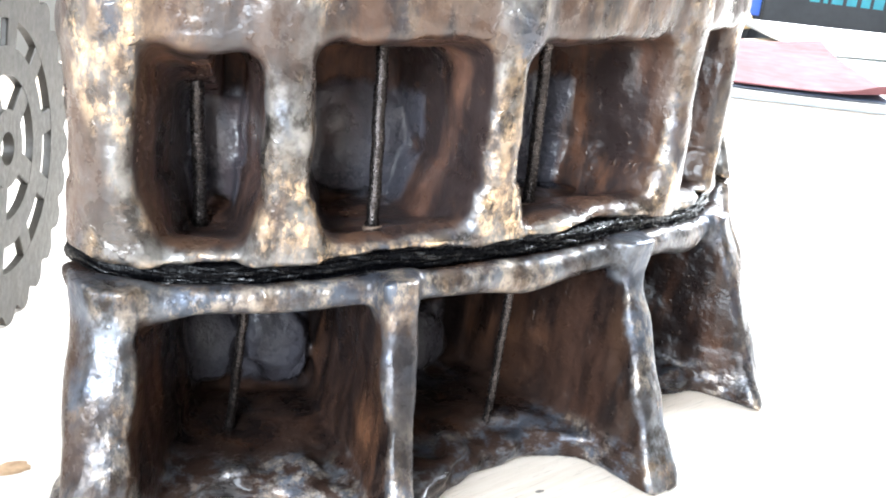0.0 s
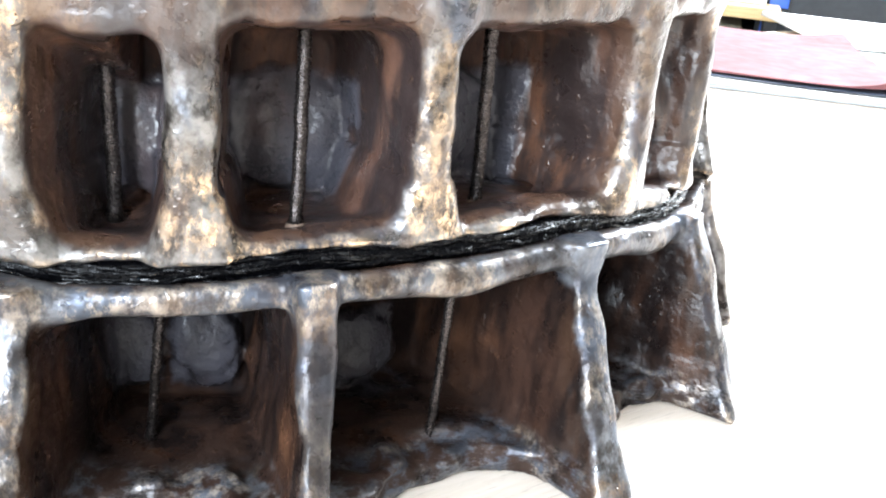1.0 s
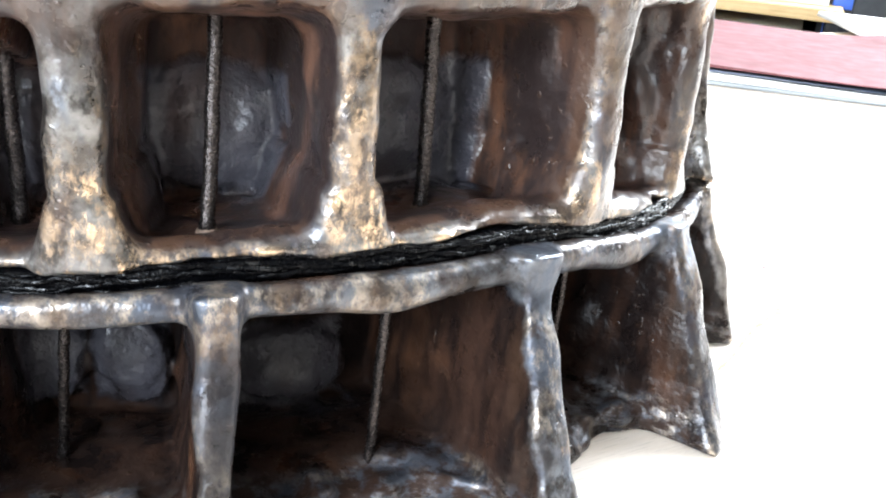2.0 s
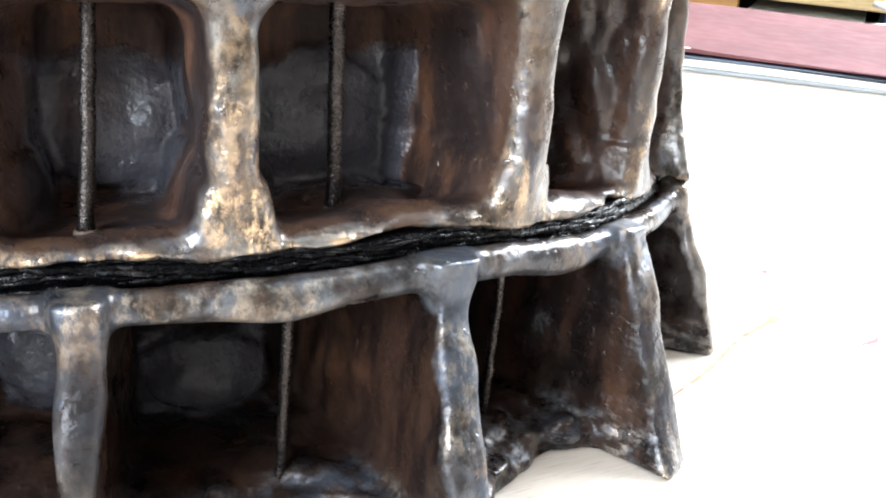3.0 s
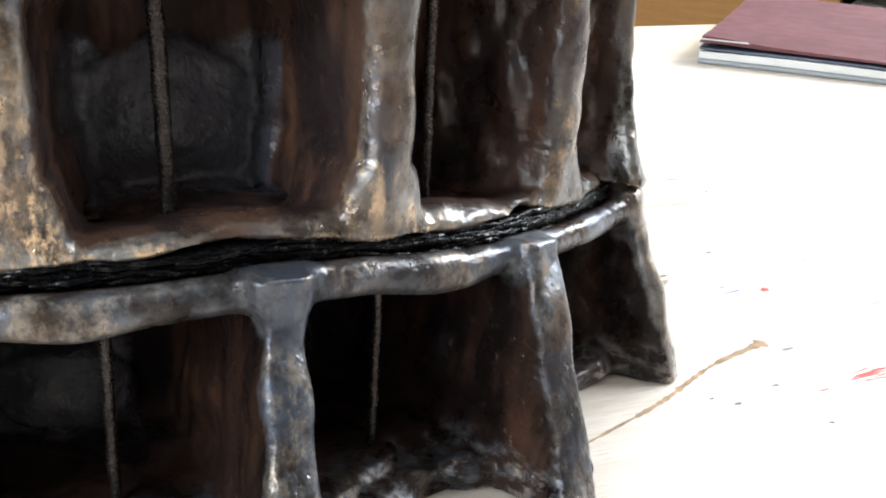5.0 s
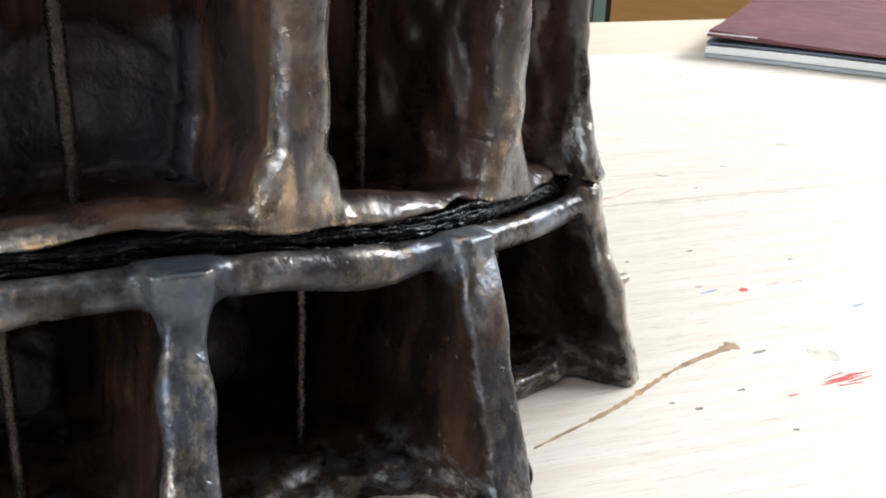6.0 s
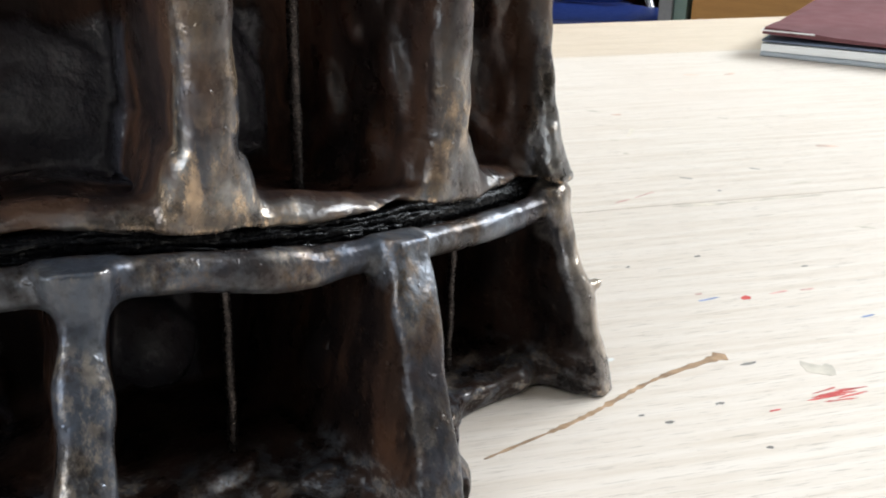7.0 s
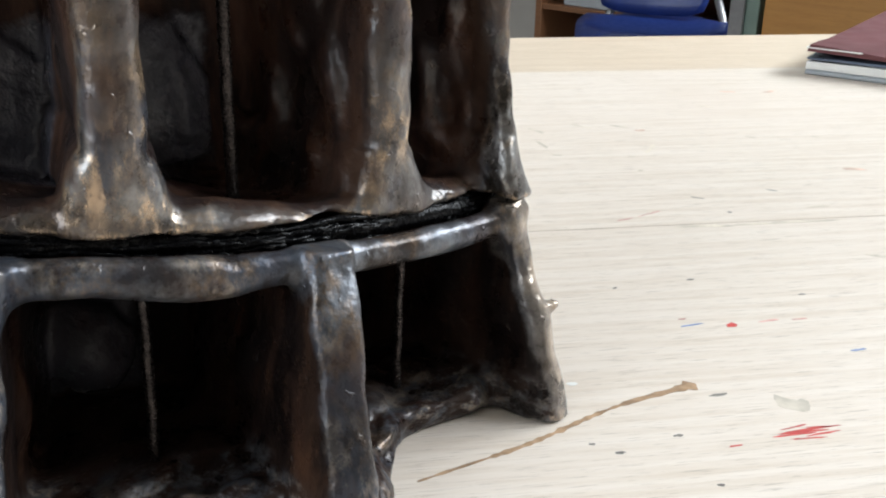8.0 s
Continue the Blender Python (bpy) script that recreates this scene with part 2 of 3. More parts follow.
M_SKYBLUE = plain("sky_blue_card", (0.03, 0.35, 0.80), 0.5, 0.0, 0.12, 12, 0.1)
M_TEAL = plain("teal_print", (0.05, 0.32, 0.40), 0.6, 0.0, 0.15, 30, 0.05)
M_BLACK = plain("black_board", (0.018, 0.020, 0.024), 0.5, 0.0, 0.4, 14, 0.1)
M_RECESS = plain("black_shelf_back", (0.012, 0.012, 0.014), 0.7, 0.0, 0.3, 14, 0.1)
M_GREEN = plain("grey_green_metal", (0.20, 0.27, 0.23), 0.45, 0.2, 0.12, 14, 0.05)
M_STEEL = plain("grey_steel_tube", (0.35, 0.35, 0.36), 0.35, 0.8, 0.15, 40, 0.05)
M_WALL = plain("cream_wall_paint", (0.36, 0.34, 0.31), 0.8, 0.0, 0.08, 3, 0.1)
M_CEIL = plain("white_ceiling_paint", (0.80, 0.79, 0.77), 0.85, 0.0, 0.06, 3, 0.1)
M_FLOOR = plain("grey_brown_vinyl", (0.22, 0.19, 0.16), 0.5, 0.0, 0.25, 4, 0.1)
M_FRAME = plain("white_window_frame", (0.78, 0.78, 0.77), 0.5, 0.0, 0.05, 10, 0.05)
M_FAINTRED = plain("worn_red_paint", (0.72, 0.42, 0.37), 0.7, 0.0, 0.3, 160)
M_RED = plain("red_dried_paint", (0.60, 0.075, 0.065), 0.6, 0.0, 0.35, 120)
M_DARKMARK = plain("grey_pencil_mark", (0.26, 0.245, 0.22), 0.8, 0.0, 0.4, 120)
M_BLUEMARK = plain("blue_ink_mark", (0.26, 0.36, 0.62), 0.7, 0.0, 0.4, 120)
M_OCHRE = plain("ochre_scratch", (0.43, 0.28, 0.165), 0.8, 0.0, 0.45, 160)
M_STAIN = plain("pale_brown_stain", (0.705, 0.635, 0.535), 0.7, 0.0, 0.3, 90)
M_PEACH = plain("faded_orange_mark", (0.74, 0.53, 0.42), 0.7, 0.0, 0.3, 120)


# ---- mesh helpers ----
def part(name, bm, material, parent=None, label="", smooth=False):
    """Links a bmesh as one mesh object under a thing or a part."""
    me = bpy.data.meshes.new(name)
    bm.normal_update()
    bm.to_mesh(me)
    bm.free()
    if smooth:
        me.polygons.foreach_set("use_smooth", [True] * len(me.polygons))
    me.materials.append(material)
    ob = new(name, me)
    ob.parent = parent
    return tagged(ob, label)


def thing(name, at, label, category, group="", kind="", turn=0.0):
    ob = new(name)
    ob.matrix_world = pose(*at, 0, 0, turn)
    ob.empty_display_size = 0.02
    return tagged(ob, label, category, group, kind)


def slab(lo, hi, bevel=0.0, bm=None, m=None):
    """A box between two corners, with rounded edges."""
    out = bm or bmesh.new()
    made = bmesh.ops.create_cube(out, size=1.0)["verts"]
    size, mid = [b - a for a, b in zip(lo, hi)], [(a + b) / 2 for a, b in zip(lo, hi)]
    bmesh.ops.transform(out, matrix=(m or Matrix()) @ Matrix.LocRotScale(mid, None, size), verts=made)
    if bevel:
        edges = list({e for v in made for e in v.link_edges})
        bmesh.ops.bevel(out, geom=edges, offset=bevel, segments=2, affect="EDGES", profile=0.5)
    return out


def tube(points, radii, sides=8, bm=None):
    """A round bar along points, with closed ends."""
    out = bm or bmesh.new()
    pts = [Vector(p) for p in points]
    rings, side = [], None
    for n, p in enumerate(pts):
        way = (pts[min(n + 1, len(pts) - 1)] - pts[max(n - 1, 0)]).normalized()
        side = (side - way * side.dot(way)).normalized() if side else way.orthogonal().normalized()
        other = way.cross(side)
        r = radii[n] if isinstance(radii, (list, tuple)) else radii
        rings.append([out.verts.new(p + r * (math.cos(a) * side + math.sin(a) * other)) for a in (2 * math.pi * k / sides for k in range(sides))])
    for a, b in zip(rings, rings[1:]):
        for k in range(sides):
            out.faces.new((a[k], a[(k + 1) % sides], b[(k + 1) % sides], b[k]))
    out.faces.new(rings[0][::-1])
    out.faces.new(rings[-1])
    return out


def prism(outline, lo, hi, bm=None, holes=False):
    """A flat plate with the given outline, between two heights."""
    out = bm or bmesh.new()
    low = [out.verts.new((x, y, lo)) for x, y in outline]
    high = [out.verts.new((x, y, hi)) for x, y in outline]
    count = len(outline)
    for k in range(count):
        out.faces.new((low[k], low[(k + 1) % count], high[(k + 1) % count], high[k]))
    out.faces.new(high)
    out.faces.new(low[::-1])
    return out


# ---- the room ----
FLOOR, TOP = -0.73, 2.45


def box_structure(name, lo, hi, material, label, category, bevel=0.0):
    return tagged(part(name, slab(lo, hi, bevel), material), label, category, "", "structure")


box_structure("floor", (-3.2, -2.2, FLOOR - 0.1), (2.3, 4.4, FLOOR), M_FLOOR, "grey brown vinyl floor of an art room", "floor")
box_structure("ceiling", (-3.2, -2.2, TOP), (2.3, 4.4, TOP + 0.1), M_CEIL, "plain white painted ceiling", "ceiling")
box_structure("wall_west", (-3.2, -2.2, FLOOR), (-3.05, 4.4, TOP), M_WALL, "plain cream painted wall", "wall")
box_structure("wall_north", (-3.05, 4.25, FLOOR), (2.15, 4.4, TOP), M_WALL, "plain cream painted wall", "wall")


def window_wall(name, number, along_x, at, lo, hi, cut, label):
    """A wall with one long window opening; cut: from, to, sill, head."""
    a, b, sill, head = cut
    bm = bmesh.new()
    for s, e, z0, z1 in ((lo, a, FLOOR, TOP), (b, hi, FLOOR, TOP), (a, b, FLOOR, sill), (a, b, head, TOP)):
        if along_x:
            slab((s, at, z0), (e, at + 0.15, z1), 0, bm)
        else:
            slab((at, s, z0), (at + 0.15, e, z1), 0, bm)
    tagged(part(name, bm, M_WALL), label, "wall", "", "structure")
    win = thing("window_" + number, (0, 0, 0), "long daylight window with a white frame, out of view", "window", "", "structure")
    for k in range(4):
        s = a + (b - a - 0.06) * k / 3
        lo_c, hi_c = ((s, at + 0.02, sill), (s + 0.06, at + 0.08, head)) if along_x else ((at + 0.07, s, sill), (at + 0.13, s + 0.06, head))
        part("window_frame", slab(lo_c, hi_c, 0.004), M_FRAME, win)


# the south opening is added, out of view, to go with the side fill
window_wall("wall_south", "2", True, -2.2, -3.05, 2.15, (-1.9, -0.1, 0.45, 1.75), "cream wall with an added wide window, out of view")
window_wall("wall_east", "1", False, 2.15, -2.2, 4.4, (1.2, 4.0, 1.15, 2.35), "cream wall with a long window")

# ---- the table: long pale boards side by side ----
table = thing("work_table", (0, 0, 0), "pale plywood art table with paint flecks and scratches", "table")
ACROSS = (-math.sin(ALONG), math.cos(ALONG))


def on_table(u, v):
    """Metres along and across the boards to the place in the world."""
    return u * math.cos(ALONG) + v * ACROSS[0], u * math.sin(ALONG) + v * ACROSS[1]


for v0, v1, drop in ((-0.60, -0.252, 0.0), (-0.25, 0.058, 0.0), (0.0595, 0.3698, 0.0), (0.3702, 0.684, 0.0), (0.685, 0.824, 0.0004)):
    m = Matrix.Rotation(ALONG, 4, "Z")
    part("board", slab((-1.1, v0, -0.032), (2.1, v1, -drop), 0.0003, None, m), M_EDGEBOARD if drop else M_TABLE, table, "edge board with its shade painted in tan" if drop else "")
for v in (-0.251, 0.059, 0.370, 0.6845):
    part("glue_line", slab((-1.09, v - 0.0004, -0.02), (2.09, v + 0.0004, -0.0002), 0, None, Matrix.Rotation(ALONG, 4, "Z")), M_SEAM, table, "dirty glue line between boards")
for u, v in ((-1.0, -0.5), (2.0, -0.5), (-1.0, 0.72), (2.0, 0.72)):
    x, y = on_table(u, v)
    part("leg", tube([(x, y, FLOOR), (x, y, -0.033)], 0.022, 14), M_STEEL, table, "grey steel tube leg", True)
part("apron", slab((-1.05, 0.70, -0.10), (2.05, 0.73, -0.033), 0.002, None, Matrix.Rotation(ALONG, 4, "Z")), M_STEEL, table)
part("apron", slab((-1.05, -0.53, -0.10), (2.05, -0.50, -0.033), 0.002, None, Matrix.Rotation(ALONG, 4, "Z")), M_STEEL, table)

# ---- the ceramic sculpture ----
CX, CY = -0.0791, 0.4321
DEG = math.pi / 180
CORD_A = (-4, 0, 5, 13, 22, 30, 45, 52, 60, 71, 87, 105)
CORD_Z = (0.0705, 0.0705, 0.0685, 0.0695, 0.0720, 0.0725, 0.0730, 0.0710, 0.0665, 0.0625, 0.0570, 0.0540)
FIRST, LAST = -2.3, 85.8


def smooth_min(a, b, k):
    h = np.clip(0.5 + 0.5 * (b - a) / k, 0, 1)
    return b * (1 - h) + a * h - k * h * (1 - h)


def smooth_max(a, b, k):
    return -smooth_min(-a, -b, k)


def round_box(dx, dy, r):
    """Signed distance to a rounded corner region from the two overhangs."""
    qx, qy = dx + r, dy + r
    return np.sqrt(np.maximum(qx, 0) ** 2 + np.maximum(qy, 0) ** 2) + np.minimum(np.maximum(qx, qy), 0) - r


def lumps(x, y, z, seed, lengths, count=10):
    """Soft, uneven modelling: a sum of waves in all directions."""
    rng, total = np.random.default_rng(seed), 0.0
    for length, height in lengths:
        for _ in range(count):
            d = rng.normal(size=3)
            d = d / np.linalg.norm(d) * 2 * math.pi / (length * rng.uniform(0.7, 1.5))
            total = total + height / math.sqrt(count / 2) * np.sin(d[0] * x + d[1] * y + d[2] * z + rng.uniform(0, 6.28))
    return total.astype(np.float32)


def surface(field, axes):
    """The zero surface of a field on a grid: vertices in grid axes, and quads."""
    inside = field < 0
    shape = tuple(n - 1 for n in field.shape)
    count = np.zeros(shape, np.int8)
    corners = [(a, b, c) for a in (0, 1) for b in (0, 1) for c in (0, 1)]
    for a, b, c in corners:
        count += inside[a : a + shape[0], b : b + shape[1], c : c + shape[2]]
    cells = np.argwhere((count > 0) & (count < 8))
    total, hits = np.zeros((len(cells), 3)), np.zeros((len(cells), 1))
    for p in corners:
        for axis in range(3):
            if p[axis]:
                continue
            q = list(p)
            q[axis] = 1
            fa, fb = (field[tuple((cells + s).T)] for s in (p, q))
            cross = (fa < 0) != (fb < 0)
            t = np.where(cross, fa / np.where(cross, fa - fb, 1), 0)
            spot = np.array(p, float) + np.zeros((len(cells), 3))
            spot[:, axis] += t
            total += spot * cross[:, None]
            hits += cross[:, None]
    spots = cells + total / hits
    verts = np.stack([np.interp(spots[:, n], np.arange(len(axes[n])), axes[n]) for n in range(3)], 1)
    number = np.full(shape, -1, np.int64)
    number[tuple(cells.T)] = np.arange(len(cells))
    quads = []
    for axis in range(3):
        lo, hi = [slice(1, -1)] * 3, [slice(1, -1)] * 3
        lo[axis], hi[axis] = slice(0, -1), slice(1, None)
        a, b = inside[tuple(lo)], inside[tuple(hi)]
        for flip in (False, True):
            e = np.argwhere((a & ~b) if not flip else (~a & b))
            other = [n for n in range(3) if n != axis]
            e[:, other] += 1
            ring = []
            order = ((-1, -1), (0, -1), (0, 0), (-1, 0))
            u, v = (axis + 1) % 3, (axis + 2) % 3
            for du, dv in order:
                cell = e.copy()
                cell[:, u] += du
                cell[:, v] += dv
                ring.append(number[tuple(cell.T)])
            quad = np.stack(ring, 1)
            quads.append(quad[:, ::-1] if flip else quad)
    return verts, np.concatenate(quads)


def to_world(verts):
    th, z, r = verts.T
    return np.stack([r * np.sin(th), -r * np.cos(th), z], 1)


def split(verts, quads, names, parent, material, labels):
    """Cuts one modelled surface into parts; names: one for each quad."""
    world_v = to_world(verts)
    a, b, c, d = (world_v[quads[:, n]] for n in range(4))
    face_n = np.cross(c - a, d - b)
    normals = np.zeros_like(world_v)
    for n in range(4):
        np.add.at(normals, quads[:, n], face_n)
    normals /= np.linalg.norm(normals, axis=1, keepdims=True) + 1e-12
    made = {}
    for key in sorted(set(names.tolist())):
        mine = quads[names == key]
        used, index = np.unique(mine, return_inverse=True)
        name = labels[key][0]
        me = bpy.data.meshes.new(name)
        me.from_pydata(world_v[used].tolist(), [], index.reshape(-1, 4).tolist())
        me.polygons.foreach_set("use_smooth", [True] * len(me.polygons))
        me.materials.append(material)
        me.normals_split_custom_set_from_vertices(normals[used].tolist())
        ob = new(name, me)
        ob.parent = parent
        made[key] = tagged(ob, labels[key][1])
    return made


STEP = 0.00125
TH = np.arange(-5.5 * DEG, 90 * DEG, STEP / 0.2).astype(np.float32)
RR = np.arange(0.118, 0.2455, STEP).astype(np.float32)


def shell(th, z, r, back):
    """The curved wall behind the niches."""
    return smooth_max(r - back, 0.124 - r, 0.004)


def ends(th, r, d):
    return smooth_max(d, np.maximum(r * (FIRST * DEG - th), r * (th - LAST * DEG)), 0.005)


def posts_field(th, z, r, posts, front, foot, head, flare, rounding):
    d = None
    for angle, half, lean in posts:
        w = half + flare * (0.7 * np.clip(1 - (z - foot) / 0.013, 0, 1) + 0.3 * np.clip((0.0135 - z + foot) / 0.0015, 0, 1)) + 0.35 * flare * np.exp(-np.maximum(head - z, 0) / 0.005)
        w = w + 0.05 * np.maximum(0.190 - r, 0)
        one = round_box(np.abs(r * (th - (angle + lean * np.clip(1 - z / 0.062, 0, 1)) * DEG)) - w, r - front, min(rounding, 0.85 * half))
        d = one if d is None else smooth_min(d, one, 0.003)
    return d


def patch(th, z, r, angle, z0, half_u, half_z, out, wobble):
    """A flattened pad of clay pressed on the wall behind a niche, with cut corners and a soft belly."""
    u, v = 0.156 * (th - angle * DEG), z - z0
    du, dz = np.abs(u + 0.15 * v) - half_u, np.abs(v) - half_z
    cut = 0.75 * (np.abs(u + 0.15 * v) / half_u + np.abs(v) / half_z - 1.42) * half_u
    outline = smooth_max(round_box(du, dz, 0.003), cut, 0.003) + wobble
    belly = 0.0042 * np.clip(1 - (u / half_u) ** 2, 0, 1) * np.clip(1 - (v / half_z) ** 2, 0, 1) - 0.10 * v
    return smooth_max(outline, r - out - belly, 0.0022)


def upper_field():
    zz = np.arange(0.050, 0.166, STEP).astype(np.float32)
    th, z, r = TH[:, None, None], zz[None, :, None], RR[None, None, :]
    x, y = r * np.sin(th), -r * np.cos(th)
    soft = lumps(x, y, z, 3, ((0.030, 0.00052), (0.012, 0.00020)))
    zc = np.interp(TH / DEG, CORD_A, CORD_Z).astype(np.float32)[:, None, None]
    low = zc + 0.0028
    top = 0.1300 - (0.200 - r) * np.where(th < 9 * DEG, 0.45, 0.16) - 0.0035 * np.exp(-(((th / DEG - 8.5) / 4.0) ** 2))
    d = shell(th, z, r, 0.1515 + 1.6 * soft)
    d = np.maximum(d, low - z)
    floor_top = zc + 0.0064
    under = low - 0.0045 * np.clip((0.195 - r) / 0.006, 0, 1)
    dish = zc + 0.0032 + 0.0050 * np.clip((r - 0.178) / 0.018, 0, 1) - 0.0006 * np.sin(th * 23) - 0.30 * np.maximum(r - 0.194, 0)
    base = smooth_max(np.maximum(under - z, z - dish), r - 0.2034 + 0.0095 * np.clip((2.0 - th / DEG) / 4.0, 0, 1) ** 1.2, 0.0068)
    lean_in = 0.0055 * np.clip((th / DEG - 77) / 6, 0, 1) * np.clip((z - 0.088) / 0.045, 0, 1.2)
    head = smooth_max(top - z, r - 0.2015 + lean_in + 0.0095 * np.clip((2.0 - th / DEG) / 4.0, 0, 1) ** 1.2 + 2.4 * np.maximum(z - 0.146, 0) * np.maximum(z - 0.146, 0) * 60, 0.004)
    post = posts_field(th, z, r, UPPER_POSTS, 0.2033 + 0.0012 * np.sin(th * 9) - 0.0095 * np.clip((2.0 - th / DEG) / 4.0, 0, 1) ** 1.2 - lean_in + 0.0085 * np.clip((th / DEG - 76) / 7, 0, 1) * np.clip(1 - (z - zc) / 0.032, 0, 1.0) ** 1.4, floor_top, top, 0.0046, 0.0056)
    post = np.maximum(post, low - z)
    d = smooth_min(d, post, 0.0040)
    d = smooth_min(d, base, 0.003)
    d = smooth_min(d, head, 0.006)
    wob = 2.2 * lumps(x, y, z, 8, ((0.012, 0.0007),), 6)
    for angle, z0, hu, hz in UPPER_PADS:
        d = smooth_min(d, patch(th, z, r, angle, z0, hu, hz, 0.1548 + 2 * soft, 0.35 * wob), 0.0028)
    for angle, hz, hr, size, tall in ((40.9, 0.133, 0.178, 0.0050, 1.0),):
        lump = np.sqrt((hr * (th - angle * DEG)) ** 2 + (tall * (z - hz)) ** 2 + (0.6 * (r - hr)) ** 2) - size
        d = smooth_min(d, lump, 0.006)
    scraps = lumps(x, y, 0.45 * z, 47, ((0.011, 0.0016),), 8) * np.clip((th / DEG - 58) / 4, 0, 1) * np.clip((0.194 - r) / 0.006, 0, 1) * np.clip((z - floor_top - 0.004) / 0.005, 0, 1) * np.clip((top - z) / 0.006, 0, 1)
    d = smooth_max(d - np.maximum(scraps, -0.0006), z - 0.158, 0.006)
    runs = lumps(x, y, 0.22 * z, 31, ((0.016, 0.00045),), 8) * np.clip((0.197 - r) / 0.01, 0, 1) * np.clip((z - floor_top - 0.004) / 0.006, 0, 1) * np.clip((top - z) / 0.006, 0, 1)
    d = ends(th, r, d) + soft + runs
    return np.maximum(d, under - z - 0.0006).astype(np.float32), (TH, zz, RR)


def lower_field():
    zz = np.arange(-0.003, 0.080, STEP).astype(np.float32)
    th, z, r = TH[:, None, None], zz[None, :, None], RR[None, None, :]
    x, y = r * np.sin(th), -r * np.cos(th)
    soft = lumps(x, y, z, 5, ((0.032, 0.00055), (0.011, 0.00020)))
    deg = TH / DEG
    zc = np.interp(deg, CORD_A, CORD_Z).astype(np.float32)[:, None, None]
    high = zc - 0.0026
    sag = sum(s * np.exp(-(((deg - a) / w) ** 2)) for a, w, s in ((5, 2.6, 0.0042), (34.5, 3.0, 0.0026), (16, 4, 0.001), (57, 4, 0.0022)))[:, None, None].astype(np.float32)
    thick = np.interp(deg, (18, 32, 44, 54, 66), (0.0, 1.0, 1.0, 0.8, 0.3)).astype(np.float32)[:, None, None]
    under = zc - 0.0070 - 0.0014 * thick - sag
    angles = np.array([p[0] for p in LOWER_POSTS])
    bay = np.clip(np.searchsorted(angles, deg) - 1, 0, len(angles) - 2)
    s = np.clip((deg - angles[bay]) / (angles[bay + 1] - angles[bay]), 0, 1)
    depth = np.array((0.2005, 0.2003, 0.2080, 0.2045))[bay]
    reach = (depth + (0.231 - depth) * np.abs(2 * s - 1) ** 2.4 + 0.0006 * np.sin(deg * 0.5) - 0.012 * np.clip((deg - 77) / 6, 0, 1)).astype(np.float32)[:, None, None]
    d = shell(th, z, r, 0.1525 + 1.6 * soft)
    rise = np.clip(1 - z / 0.062, 0, 1.05)
    last = np.clip((th / DEG - 75) / 6, 0, 1)
    front = (1 - last) * (0.2130 + 0.0265 * rise ** 1.1) + last * (0.2097 + 0.0265 * rise ** 1.35 - 0.0064 * np.clip(1 - z / 0.03, 0, 1))
    away = 0.0095 * np.clip((2.2 - th / DEG) / 4.0, 0, 1) ** 1.2
    front = front - away
    post = posts_field(th, z, r, LOWER_POSTS, front, 0.004, under, 0.0014, 0.0032)
    lid = round_box(np.maximum(under - z, z - high), r - 0.2060 + away, 0.0012)
    tip = 0.0040 * np.clip((th / DEG - 79) / 6, 0, 1) ** 1.5
    lip = np.sqrt((0.92 * (z - zc - tip + 0.0049 + 0.0008 * thick + 0.4 * sag)) ** 2 + (r - 0.2044 + away - 0.8 * tip) ** 2) - 0.0031 - 0.0006 * thick - 0.3 * sag - 1.2 * soft
    lid = smooth_min(lid, lip, 0.003)
    floor_top = 0.0094 + 0.0015 * np.clip((0.19 - r) / 0.03, 0, 1) - 0.0036 * np.clip((r - reach + 0.010) / 0.010, 0, 1)
    floor_d = round_box(np.maximum(-0.004 - z, z - floor_top), r - reach, 0.0015)
    curl = np.sqrt((z - 0.0046 - 2 * soft) ** 2 + (r - reach + 0.0030) ** 2) - 0.0034
    crumple = lumps(0.7 * x, 0.7 * y, 1.3 * z, 53, ((0.009, 0.0011),), 10)
    floor_d = smooth_min(floor_d, curl + 0.6 * soft, 0.003) + crumple * np.clip((r - reach + 0.022) / 0.010, 0, 1) * np.clip(z / 0.004, 0, 1)
    d = smooth_min(d, post, 0.0030)
    d = smooth_min(d, lid, 0.0045)
    d = smooth_min(d, floor_d, 0.0035)
    wob = 2.4 * lumps(x, y, z, 18, ((0.012, 0.0007),), 6)
    for angle, z0, hu, hz in LOWER_PADS:
        d = smooth_min(d, patch(th, z, r, angle, z0, hu, hz, 0.1560 + 2 * soft, 0.35 * wob), 0.0028)
    knob = np.sqrt((0.22 * (th - 84.6 * DEG)) ** 2 + (z - 0.031) ** 2 + (r - 0.2205) ** 2) - 0.0018
    runs = lumps(x, y, 0.25 * z, 37, ((0.016, 0.0005),), 8) * np.clip((0.205 - r) / 0.01, 0, 1) * np.clip((z - 0.013) / 0.008, 0, 1) * np.clip((under - z) / 0.006, 0, 1)
    d = smooth_min(ends(th, r, d) + soft + runs, knob, 0.0015)
    d = np.maximum(d, z - high - 1.2 * tip - 0.0022 * np.clip((r - 0.2012) / 0.002, 0, 1))
    return np.maximum(d, 0.0004 - z).astype(np.float32), (TH, zz, RR)


sculpture = thing("ceramic_sculpture", (CX, CY, 0), "round two-tiered dark brown ceramic sculpture rubbed with pewter and bronze", "sculpture")


